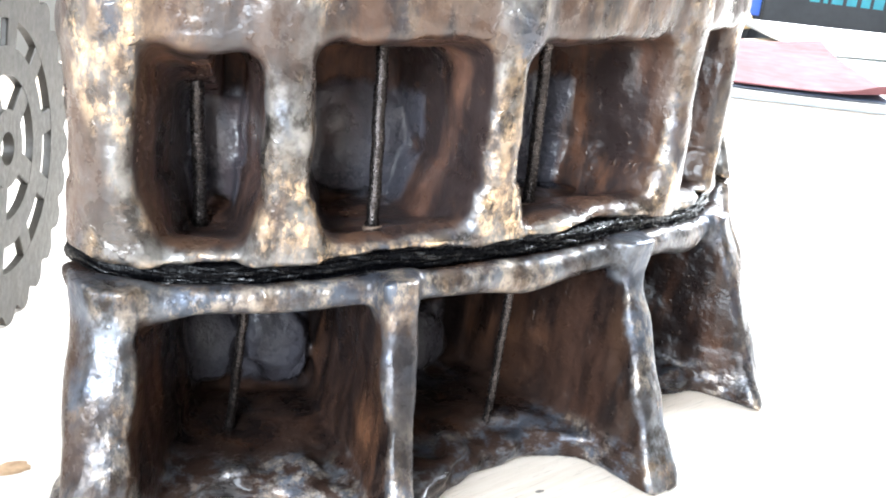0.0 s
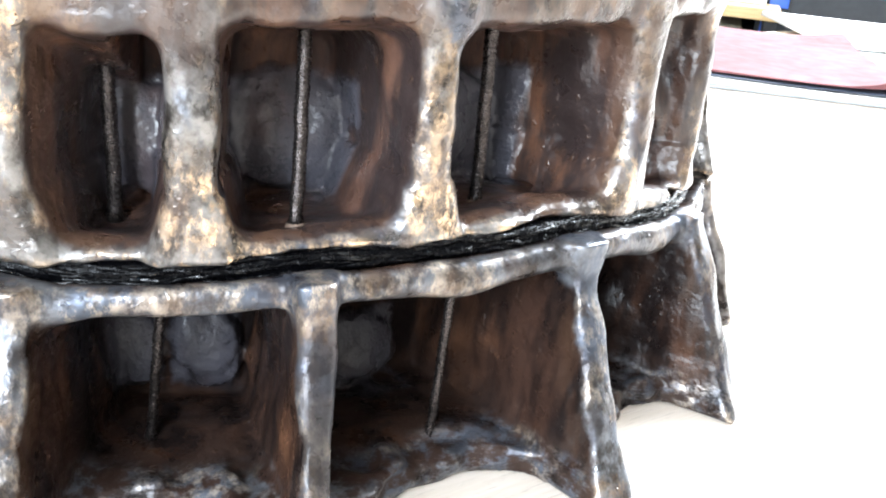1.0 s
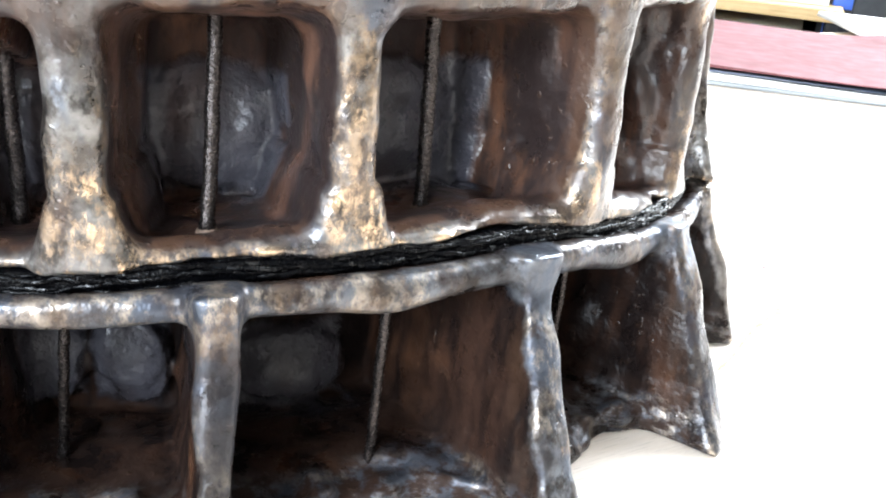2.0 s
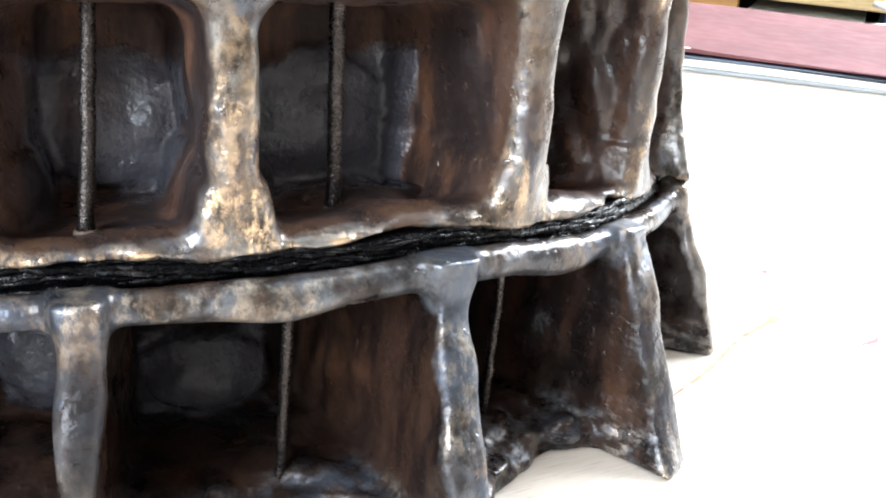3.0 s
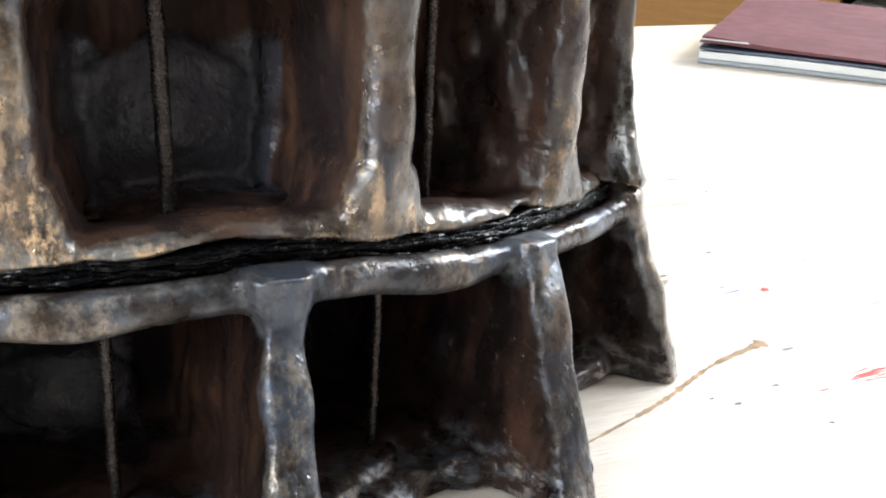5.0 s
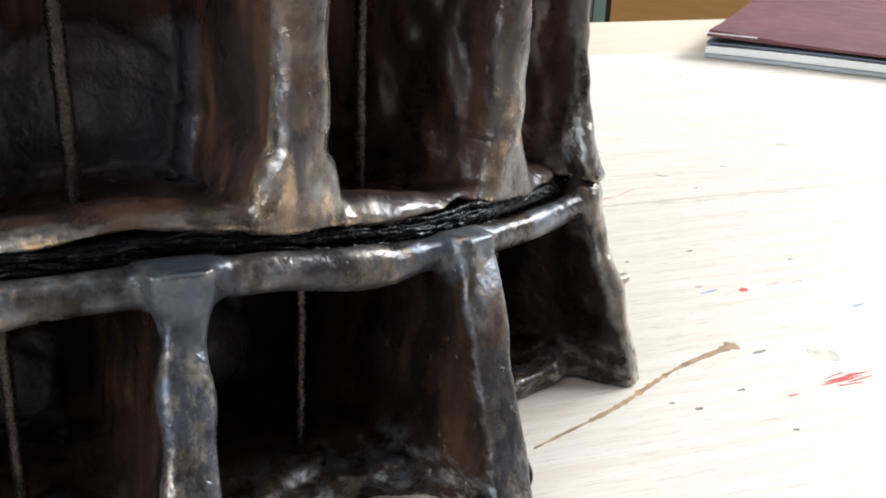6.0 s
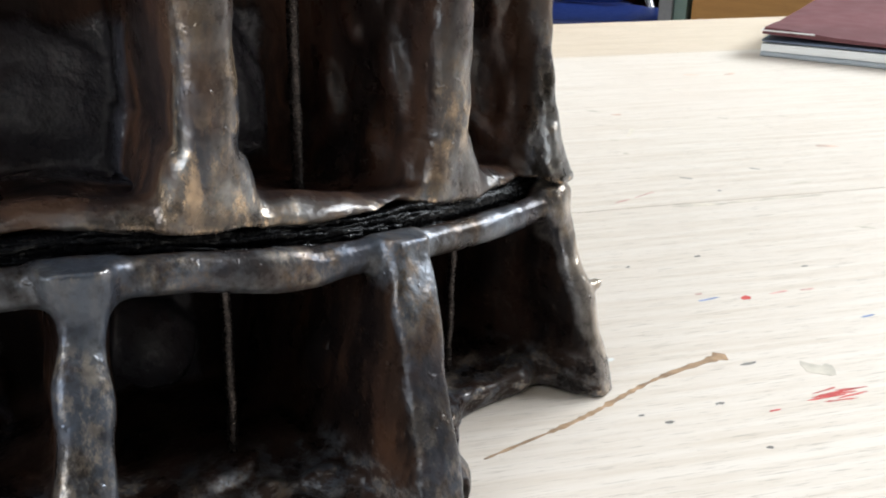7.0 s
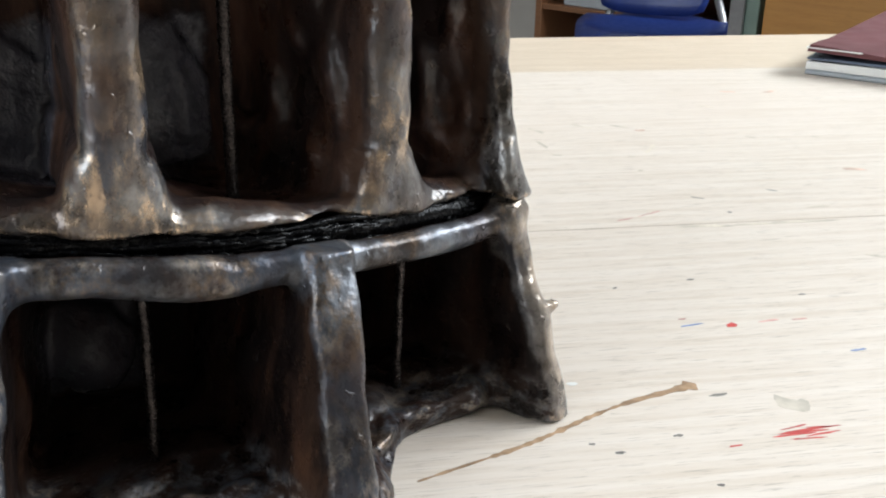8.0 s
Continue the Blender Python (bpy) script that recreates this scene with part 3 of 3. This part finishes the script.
def only_largest(quads, names, key, rest, count):
    """Keeps the largest connected piece of a part; crumbs go back to the flange."""
    mine = np.flatnonzero(names == key)
    mark = np.arange(count)
    while True:
        low = mark[quads[mine]].min(1)
        then = mark.copy()
        np.minimum.at(then, quads[mine].ravel(), np.repeat(low, 4))
        then = then[then]
        if (then == mark).all():
            break
        mark = then
    island = mark[quads[mine]].min(1)
    kinds, sizes = np.unique(island, return_counts=True)
    out = names.copy()
    crumbs = mine[island != kinds[sizes.argmax()]]
    out[crumbs] = rest[crumbs]
    return out


def tier(field, posts, material, mid, low, high, name, words):
    """One storey of the sculpture: its flanges, its posts and its niches."""
    f, axes = field()
    verts, quads = surface(f, axes)
    centre = verts[quads].mean(1)
    deg, z, r = centre[:, 0] / DEG, centre[:, 1], centre[:, 2]
    angles = np.array([p[0] for p in posts])
    halves = np.array([p[1] for p in posts])
    near = np.abs(deg[:, None] - angles).argmin(1)
    is_post = np.abs(r * (deg - angles[near]) * DEG) < halves[near] + 0.0030
    is_post &= (z > low(deg)) & (z < high(deg)) & (r > 0.165)
    bay = np.clip(np.searchsorted(angles, deg), 1, len(posts) - 1)
    is_niche = (z > low(deg)) & (z < high(deg)) & (r > 0.14) & ~is_post
    names = np.where(is_post, 100 + near, np.where(is_niche, 200 + bay, np.where(z > mid, 2, 1)))
    rest = np.where(z > mid, 2, 1)
    for key in sorted(set(names.tolist()) - {1, 2}):
        names = only_largest(quads, names, key, rest, len(verts))
    labels = {1: words[0], 2: words[1]}
    labels |= {100 + n: ("post", words[2]) for n in range(len(posts))} | {200 + n: ("niche", words[3]) for n in range(len(posts))}
    keep = {1: (name if name == "upper_tier" else "base_plate", words[0]), 2: (name if name == "lower_tier" else "top_ring", words[1])}
    labels.update(keep)
    made = split(verts, quads, names, sculpture, material, labels)
    main = made[1 if name == "upper_tier" else 2]
    for ob in made.values():
        if ob is not main:
            ob.parent = main
    return main


def cord_at(deg):
    return np.interp(deg, CORD_A, CORD_Z)


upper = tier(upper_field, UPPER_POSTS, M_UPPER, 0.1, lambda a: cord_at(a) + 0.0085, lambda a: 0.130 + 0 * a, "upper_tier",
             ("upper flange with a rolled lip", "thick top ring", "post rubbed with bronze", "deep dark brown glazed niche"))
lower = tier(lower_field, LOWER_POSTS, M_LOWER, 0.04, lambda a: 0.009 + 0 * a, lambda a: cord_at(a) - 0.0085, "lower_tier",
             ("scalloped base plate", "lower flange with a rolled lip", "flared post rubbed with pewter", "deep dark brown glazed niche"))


def ring_point(deg, r, z):
    return r * math.sin(deg * DEG), -r * math.cos(deg * DEG), z


def rod(parent, low, high, thick, seed):
    rng = np.random.default_rng(seed)
    pts, radii = [], []
    for k in range(17):
        s = k / 16
        p = Vector(ring_point(*low)).lerp(Vector(ring_point(*high)), s)
        pts.append(p + Vector(rng.normal(size=3)) * 0.00012)
        radii.append(thick * (1 + 0.03 * rng.normal()) * (1.0 + 0.5 * (s < 0.03) + 0.25 * (s > 0.97)))
    part("rod", tube(pts, radii, 10), M_ROD, parent, "thin tarnished wire rod", True)


for n, (low_p, high_p, thick) in enumerate((((7.5, 0.168, 0.071), (7.0, 0.168, 0.122), 0.0020), ((22.5, 0.186, 0.076), (23.4, 0.176, 0.132), 0.0018),
                                            ((40.9, 0.178, 0.075), (40.8, 0.178, 0.132), 0.0019), ((63.2, 0.1775, 0.067), (63.4, 0.1775, 0.132), 0.0015))):
    rod(upper, low_p, high_p, thick, 40 + n)
for n, (low_p, high_p, thick) in enumerate((((10.6, 0.176, 0.008), (12.2, 0.184, 0.064), 0.0014), ((35.4, 0.190, 0.006), (35.9, 0.193, 0.068), 0.0014),
                                            ((54.6, 0.191, 0.006), (54.8, 0.193, 0.066), 0.0013), ((75.8, 0.190, 0.006), (76.3, 0.191, 0.058), 0.0012))):
    rod(lower, low_p, high_p, thick, 60 + n)

# pale glue round the feet of two rods
for deg, r, z in ((22.5, 0.186, 0.0764), (40.9, 0.178, 0.0759)):
    x, y, _ = ring_point(deg, r, 0)
    part("glue_bead", tube([(x, y, z - 0.002), (x, y, z), (x, y, z + 0.0009), (x, y, z + 0.0014)], [0.0029, 0.0029, 0.0026, 0.0018], 14), M_BEAD, upper, "pale brown glue at the foot of a rod", True)

# the black cord in the joint: loose tarred strands


def tuck(deg):
    """How far the cord turns in with the sculpture's end."""
    return 0.0085 * min(max((2.0 - deg) / 4.0, 0.0), 1.0) ** 1.2


cord = part("cord", tube([ring_point(a, 0.1985 - tuck(a), float(cord_at(a))) for a in np.arange(-1.5, 86, 0.8)], 0.0031, 8), M_CORD, sculpture, "glossy black fibrous cord in the joint", True)
rng = np.random.default_rng(11)
for k in range(9):
    f1, f2, p1, p2 = rng.uniform(0.08, 0.26), rng.uniform(0.4, 0.9), rng.uniform(0, 6.28), rng.uniform(0, 6.28)
    pts, radii = [], []
    for a in np.arange(-1.7, 86.2, 0.45):
        up = (k - 4) * 0.00050 + 0.0011 * math.sin(f1 * a + p1) + 0.0004 * math.sin(f2 * a + p2)
        up += 0.00016 * rng.normal()
        out = 0.2008 + 0.0010 * math.sin(f1 * 1.3 * a + p2) + 0.0004 * math.sin(2.1 * f2 * a) - 0.16 * abs(up) + 0.00022 * rng.normal()
        pts.append(ring_point(a, out - tuck(a), float(cord_at(a)) + up))
        radii.append(0.00065 + 0.00025 * math.sin(0.9 * a + 2 * k) + 0.0001 * rng.normal())
    part("strand", tube(pts, [max(r, 0.0002) for r in radii], 6), M_CORD, cord, "", True)


# ---- the openwork gear that leans at the sculpture's end ----
gear = new("gear_wheel")
gear.matrix_world = pose(-0.1465, 0.338, 0.0655, 0, 0, 3) @ Matrix(((0, 0, 1, 0), (1, 0, 0, 0), (0, 1, 0, 0), (0, 0, 0, 1))) @ Matrix()
tagged(gear, "openwork bronze gear wheel standing on its rim", "gear wheel")


def plate_ring(inner, outer, teeth, thick, depth=0.0):
    bm = bmesh.new()
    count = teeth * 8
    rows = [[], [], [], []]
    for k in range(count):
        a = 2 * math.pi * k / count
        ro = outer - depth * (0.5 - 0.5 * math.cos(teeth * a)) ** 2
        for row, (r, z) in zip(rows, ((inner, thick / 2), (ro, thick / 2), (ro, -thick / 2), (inner, -thick / 2))):
            row.append(bm.verts.new((r * math.cos(a), r * math.sin(a), z)))
    for k in range(count):
        j = (k + 1) % count
        for n in range(4):
            bm.faces.new((rows[n][k], rows[n][j], rows[(n + 1) % 4][j], rows[(n + 1) % 4][k]))
    bmesh.ops.recalc_face_normals(bm, faces=bm.faces)
    return bm


part("toothed_rim", plate_ring(0.0455, 0.0655, 26, 0.003, 0.005), M_GEAR, gear)
part("inner_ring", plate_ring(0.026, 0.036, 12, 0.003), M_GEAR, gear)
part("hub", plate_ring(0.006, 0.014, 8, 0.004), M_GEAR, gear)
for k in range(10):
    a = 2 * math.pi * k / 10
    r0, r1 = (0.012, 0.050) if k % 2 else (0.034, 0.050)
    bm = slab((r0, -0.0045, -0.0014), (r1, 0.0045, 0.0014), 0.0006, None, Matrix.Rotation(a, 4, "Z"))
    part("spoke", bm, M_GEAR, gear)

# ---- sketchbook and papers on the table ----


def page_stack(outline_size, z0, z1, wave, seed):
    w, d = outline_size
    bm = bmesh.new()
    cols, rows = 16, 12
    rng = np.random.default_rng(seed)
    grid = {}
    for level, z in ((0, z0), (1, z1)):
        for i in range(cols + 1):
            for j in range(rows + 1):
                lift = wave(i / cols, j / rows) if level else 0.35 * wave(i / cols, j / rows)
                grid[level, i, j] = bm.verts.new((w * i / cols + 0.0006 * rng.normal() * (i in (0, cols)), d * j / rows, z + lift))
    for level in (0, 1):
        for i in range(cols):
            for j in range(rows):
                f = [grid[level, i, j], grid[level, i + 1, j], grid[level, i + 1, j + 1], grid[level, i, j + 1]]
                bm.faces.new(f if level else f[::-1])
    edge = [(i, 0) for i in range(cols)] + [(cols, j) for j in range(rows)] + [(i, rows) for i in range(cols, 0, -1)] + [(0, j) for j in range(rows, 0, -1)]
    for n, a in enumerate(edge):
        b = edge[(n + 1) % len(edge)]
        bm.faces.new((grid[0, *a], grid[0, *b], grid[1, *b], grid[1, *a]))
    return bm


def no_wave(u, v):
    return 0.0


book = thing("sketchbook", (0.119, 0.938, 0.0), "maroon-covered sketchbook with dog-eared corners lying on the table", "book", turn=-6.0)
part("back_board", page_stack((0.296, 0.318), 0.0005, 0.0035, no_wave, 1), M_GREYCARD, book, "grey backing board", True)
part("page_block", page_stack((0.290, 0.314), 0.0042, 0.0095, lambda u, v: 0.001 * math.sin(6 * u), 2), M_PAPER, book, "white pages")
part("endpaper", page_stack((0.291, 0.315), 0.0112, 0.0122, lambda u, v: 0.001 * math.sin(6 * u), 3), M_NAVY, book, "dark blue edge of a sheet")
part("cover", page_stack((0.296, 0.320), 0.0150, 0.0168, lambda u, v: 0.0015 * math.sin(5 * u + 1) + 0.007 * math.exp(-((u - 1) ** 2 + (v - 1) ** 2) * 60) + 0.004 * math.exp(-(u * u + v * v) * 60) + 0.012 * math.exp(-((u - 1) ** 2 + v * v) * 70), 4), M_MAROON, book, "maroon card cover")
part("corner_wear", prism([(-0.001, -0.001), (0.038, -0.001), (0.024, 0.008), (0.010, 0.017), (0.004, 0.030), (-0.001, 0.032)], 0.0192, 0.0200), M_PAPER, book, "torn white corner")

for n, (u, v, w, d, turn, z) in enumerate(((0.44, 1.02, 0.36, 0.30, 14, 0.0), (0.43, 1.22, 0.35, 0.26, 4, 0.006))):
    stack = thing("paper_sheet", (u, v, z), "loose white drawing paper lying on the table", "paper", "loose papers", turn=turn)
    part("sheet", page_stack((w, d), 0.001, 0.003 + 0.003 * n, lambda a, b: 0.002 * math.sin(4 * a + 2 * b), 20 + n), M_PAPER, stack, "", True)

# ---- beyond the table ----
CAB = Matrix.Translation((-0.187, 2.335, -0.012)) @ Matrix.Rotation(math.atan2(-0.175, 0.807), 4, "Z")
cabinet = new("wooden_cabinet")
cabinet.matrix_world = CAB
tagged(cabinet, "orange varnished wooden cabinet with a pale edge and dark open shelf", "cabinet")
part("front_panel", slab((0.0, 0.0, FLOOR + 0.012), (0.515, 0.03, -0.066), 0.002), M_ORANGE, cabinet, "orange varnished panel")
part("side_panel", slab((0.0, 0.03, FLOOR + 0.012), (0.03, 0.55, -0.066), 0.002), M_ORANGE, cabinet)
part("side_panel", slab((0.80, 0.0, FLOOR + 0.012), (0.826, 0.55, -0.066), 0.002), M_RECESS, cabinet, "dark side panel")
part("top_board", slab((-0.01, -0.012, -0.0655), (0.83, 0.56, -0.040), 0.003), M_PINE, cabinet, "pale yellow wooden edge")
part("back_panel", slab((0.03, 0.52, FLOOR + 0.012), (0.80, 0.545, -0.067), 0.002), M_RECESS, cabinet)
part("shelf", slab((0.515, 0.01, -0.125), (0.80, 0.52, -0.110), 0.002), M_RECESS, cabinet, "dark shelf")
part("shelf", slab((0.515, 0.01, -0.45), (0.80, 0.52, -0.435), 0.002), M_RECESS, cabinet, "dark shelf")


def on_cabinet(name, lo, hi, material, label, category, bevel=0.002):
    ob = part(name, slab(lo, hi, bevel), material)
    ob.matrix_world = CAB
    return tagged(ob, label, category)


on_cabinet("paper_sheaf", (0.53, 0.03, -0.1095), (0.76, 0.30, -0.094), M_PAPER, "white papers on the dark cabinet shelf", "paper")
on_cabinet("blue_folder", (0.30, 0.06, -0.0395), (0.66, 0.34, 0.03), M_SKYBLUE, "sky blue folder on top of the cabinet", "folder")
on_cabinet("white_box", (0.668, 0.05, -0.0395), (0.80, 0.32, 0.10), M_PAPER, "white card box on top of the cabinet", "box")

locker = thing("metal_locker", (-0.187, 2.34, 0), "narrow grey green metal locker beside the cabinet", "locker", turn=-12.0)
part("body", slab((-0.075, 0.0, FLOOR), (-0.012, 0.5, 0.9), 0.003), M_GREEN, locker)
part("door_edge", slab((-0.072, -0.012, FLOOR + 0.02), (-0.040, -0.001, 0.88), 0.003), M_STEEL, locker, "pale metal edge")

# blue moulded chair
chair = thing("chair", (-0.545, 2.80, FLOOR), "blue moulded plastic chair with steel legs", "chair", turn=10.0)


def moulded(width, depth, rows, cols, rise, thick):
    """A shell of moulded plastic with rounded corners."""
    bm = bmesh.new()
    top, bottom = {}, {}
    for i in range(cols + 1):
        for j in range(rows + 1):
            u, v = 2 * i / cols - 1, 2 * j / rows - 1
            k = 1 - 0.10 * (abs(u) ** 4) * (abs(v) ** 4) * 2
            p = Vector((u * width / 2 * (1 - 0.10 * abs(v) ** 4), v * depth / 2 * (1 - 0.12 * abs(u) ** 4), rise(u, v) * k))
            top[i, j], bottom[i, j] = bm.verts.new(p + Vector((0, 0, thick))), bm.verts.new(p)
    for i in range(cols):
        for j in range(rows):
            bm.faces.new((top[i, j], top[i + 1, j], top[i + 1, j + 1], top[i, j + 1]))
            bm.faces.new((bottom[i, j], bottom[i, j + 1], bottom[i + 1, j + 1], bottom[i + 1, j]))
    edge = [(i, 0) for i in range(cols)] + [(cols, j) for j in range(rows)] + [(i, rows) for i in range(cols, 0, -1)] + [(0, j) for j in range(rows, 0, -1)]
    for n, a in enumerate(edge):
        b = edge[(n + 1) % len(edge)]
        bm.faces.new((bottom[a], bottom[b], top[b], top[a]))
    return bm


part("seat", moulded(0.41, 0.38, 10, 12, lambda u, v: 0.435 + 0.018 * u * u + 0.01 * v * v, 0.012), M_BLUE, chair, "", True)
back = part("backrest", moulded(0.31, 0.30, 10, 12, lambda u, v: 0.02 * u * u, 0.012), M_BLUE, chair, "", True)
back.matrix_local = pose(-0.035, 0.17, 0.605, 80, 0, 0)
for sx in (-0.17, 0.17):
    part("leg", tube([(sx * 1.15, -0.18, 0.0), (sx, -0.15, 0.42)], 0.011, 10), M_STEEL, chair, "", True)
    part("leg", tube([(sx * 1.15, 0.22, 0.0), (sx, 0.14, 0.42), (sx * 0.7, 0.19, 0.55)], 0.011, 10), M_STEEL, chair, "", True)

# brown shelving behind the chair
shelving = thing("shelf_unit", (-0.62, 3.35, FLOOR), "brown wooden shelf unit half full of papers", "shelf", turn=-14.0)
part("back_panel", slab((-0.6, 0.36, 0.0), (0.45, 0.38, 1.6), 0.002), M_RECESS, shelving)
for x in (-0.6, -0.06, 0.43):
    part("upright", slab((x, 0.0, 0.0), (x + 0.025, 0.36, 1.6), 0.002), M_BROWN, shelving)
for z in (0.06, 0.36, 0.505, 0.66, 0.95, 1.3):
    part("shelf_board", slab((-0.575, 0.005, z), (0.43, 0.36, z + 0.018), 0.002), M_BROWN, shelving)
for n, (x, z, w, h) in enumerate(((-0.50, 0.379, 0.30, 0.05), (-0.50, 0.524, 0.30, 0.04), (0.02, 0.524, 0.30, 0.05))):
    p = thing("paper_pile", (-0.62, 3.35, FLOOR), "grey pile of papers on the brown shelf", "paper", "paper piles", turn=-14.0)
    part("paper_block", slab((x, 0.03, z), (x + w, 0.30, z + h), 0.004), M_GREYCARD, p)

# dark things at the far right
board = thing("display_board", (0.60, 2.02, FLOOR), "tall black board with teal print standing on the floor", "board", turn=-20.0)
part("panel", slab((0.0, 0.0, 0.0), (0.75, 0.03, 0.98), 0.004), M_BLACK, board)
for k, (x, w) in enumerate(((0.085, 0.018), (0.110, 0.008), (0.125, 0.020), (0.152, 0.018), (0.178, 0.016), (0.200, 0.018), (0.226, 0.020), (0.254, 0.016), (0.278, 0.018))):
    part("print_bar", slab((x, -0.0025, 0.734), (x + w, -0.0003, 0.775), 0), M_TEAL, board, "teal printed bar")
part("red_line", slab((0.040, -0.0025, 0.672), (0.074, -0.0003, 0.676), 0), M_RED, board, "thin red line")

bin_ob = thing("storage_bin", (0.612, 2.26, FLOOR), "black plastic bin with bright blue patches", "bin", turn=-16.0)
part("body", slab((-0.012, 0.0, 0.0), (0.16, 0.25, 0.90), 0.010), M_BLACK, bin_ob)
part("blue_patch", slab((0.0, -0.006, 0.610), (0.024, -0.0005, 0.652), 0.002), M_BRIGHTBLUE, bin_ob, "bright blue patch")
part("blue_patch", slab((0.012, -0.006, 0.672), (0.052, -0.0005, 0.740), 0.002), M_BRIGHTBLUE, bin_ob, "bright blue patch")

# ---- paint, pencil and scratches on the table ----


def fleck(name, x, y, length, width, turn, material, label, seed):
    """A thin ragged patch of dried paint or dirt lying on the boards."""
    rng = np.random.default_rng(seed)
    count = 14
    outline = []
    for k in range(count):
        a = 2 * math.pi * k / count
        s = 1 + 0.28 * rng.normal()
        px = math.copysign(abs(math.cos(a)) ** 0.7, math.cos(a)) * length / 2 * (1 + 0.08 * rng.normal())
        py = math.sin(a) * width / 2 * max(s, 0.3)
        c, d = math.cos(turn), math.sin(turn)
        outline.append((x + c * px - d * py, y + d * px + c * py))
    return part(name, prism(outline, -0.0002, 0.00008), material, table, label)


def flecks(name, rows, width, material, label, seed):
    for n, (x, y, length, turn) in enumerate(rows):
        fleck(name, x, y, max(length, width), width, radians(turn), material, label, seed + n)


RED = ((0.207, 0.4300, 0.013, 42), (0.2105, 0.4355, 0.018, 43), (0.2105, 0.4300, 0.010, 37), (0.206, 0.4340, 0.009, 50),
       (0.2085, 0.4325, 0.015, 40), (0.2135, 0.4345, 0.011, 47), (0.2120, 0.4375, 0.008, 35), (0.194, 0.416, 0.004, 45))
flecks("paint_fleck", RED, 0.0007, M_RED, "streak of dried red paint", 100)
flecks("paint_fleck", ((0.109, 0.571, 0.009, 59), (0.116, 0.584, 0.014, 65), (0.159, 0.486, 0.003, 45), (0.185, 0.500, 0.008, 45), (0.194, 0.507, 0.006, 41)),
       0.0009, M_FAINTRED, "faint worn streak of red paint", 110)
fleck("paint_fleck", 0.175, 0.490, 0.0038, 0.0034, radians(55), M_RED, "dot of dried red paint", 120)
flecks("ink_mark", ((0.163, 0.483, 0.009, 47), (0.215, 0.493, 0.006, 46)), 0.0009, M_BLUEMARK, "short blue ink mark", 130)
DARK = ((0.128, 0.617, 0.006, 8), (0.156, 0.647, 0.005, 5), (0.146, 0.605, 0.002, 32), (0.195, 0.396, 0.002, 32), (0.183, 0.441, 0.006, 46),
        (0.168, 0.397, 0.003, 40), (0.160, 0.397, 0.002, 43), (0.179, 0.413, 0.003, 43), (0.130, 0.499, 0.002, 68), (0.152, 0.521, 0.003, 50),
        (0.191, 0.529, 0.003, 40), (0.048, 0.255, 0.003, 26), (0.120, 0.290, 0.003, 23), (0.140, 0.276, 0.005, -29), (0.157, 0.292, 0.004, 25))
flecks("pencil_mark", DARK, 0.0011, M_DARKMARK, "small dark grey pencil mark", 140)
FAR = ((0.016, 0.686, 0.014, -22), (0.031, 0.661, 0.015, -42), (0.045, 0.647, 0.006, 1), (0.035, 0.709, 0.013, -10), (0.053, 0.721, 0.012, 0),
       (0.084, 0.685, 0.020, -85), (0.080, 0.666, 0.005, 10), (0.084, 0.798, 0.008, 22), (0.125, 0.739, 0.006, -5), (0.144, 0.768, 0.003, 34),
       (0.158, 0.760, 0.007, -9), (0.063, 0.924, 0.006, 8), (0.145, 0.903, 0.010, 34), (0.092, 0.644, 0.003, 28), (0.100, 0.632, 0.003, 31),
       (0.179, 0.634, 0.012, 43), (0.210, 0.584, 0.008, 9))
flecks("scuff", FAR, 0.0022, M_STAIN, "faint grey brown scuff", 180)
flecks("faded_mark", ((0.067, 0.719, 0.006, 33), (0.109, 0.864, 0.011, 59), (0.085, 0.848, 0.010, 24), (0.185, 0.705, 0.012, 22)), 0.0030, M_PEACH, "faded orange paint mark", 220)
flecks("stain", ((0.203, 0.447, 0.010, 30),), 0.0080, M_STAIN, "pale brown stain", 230)
flecks("glue_smear", ((0.141, 0.581, 0.026, 34), (0.171, 0.605, 0.050, 39)), 0.0026, M_STAIN, "smear of old glue along a board", 240)
fleck("stain", -0.105, 0.242, 0.010, 0.006, radians(24), M_OCHRE, "small ochre stain", 250)
fleck("plaster_crumb", 0.143, 0.425, 0.0035, 0.002, radians(29), M_PAPER, "white plaster crumb", 251)

# the long ochre gouge, wider where it ends
gouge = bmesh.new()
rng = np.random.default_rng(9)
left, right = [], []
for k in range(49):
    s = k / 48
    x, y = 0.128 + 0.0465 * s + 0.0012 * math.sin(7 * s), 0.3585 + 0.086 * s + 0.0008 * math.sin(11 * s)
    w = (0.0005 + 0.0011 * s + 0.0016 * math.exp(-(((s - 0.95) / 0.05) ** 2))) * 0.68 * max(0.3, 1 + 0.38 * rng.normal()) * (1 if k < 48 else 0.2)
    left.append((x - 0.88 * w, y + 0.47 * w))
    right.append((x + 0.88 * w, y - 0.47 * w))
prism(left + right[::-1], -0.0002, 0.0002, gouge)
bmesh.ops.triangulate(gouge, faces=[f for f in gouge.faces if len(f.verts) > 4])
part("gouge", gouge, M_OCHRE, table, "long ochre scratch in the table")
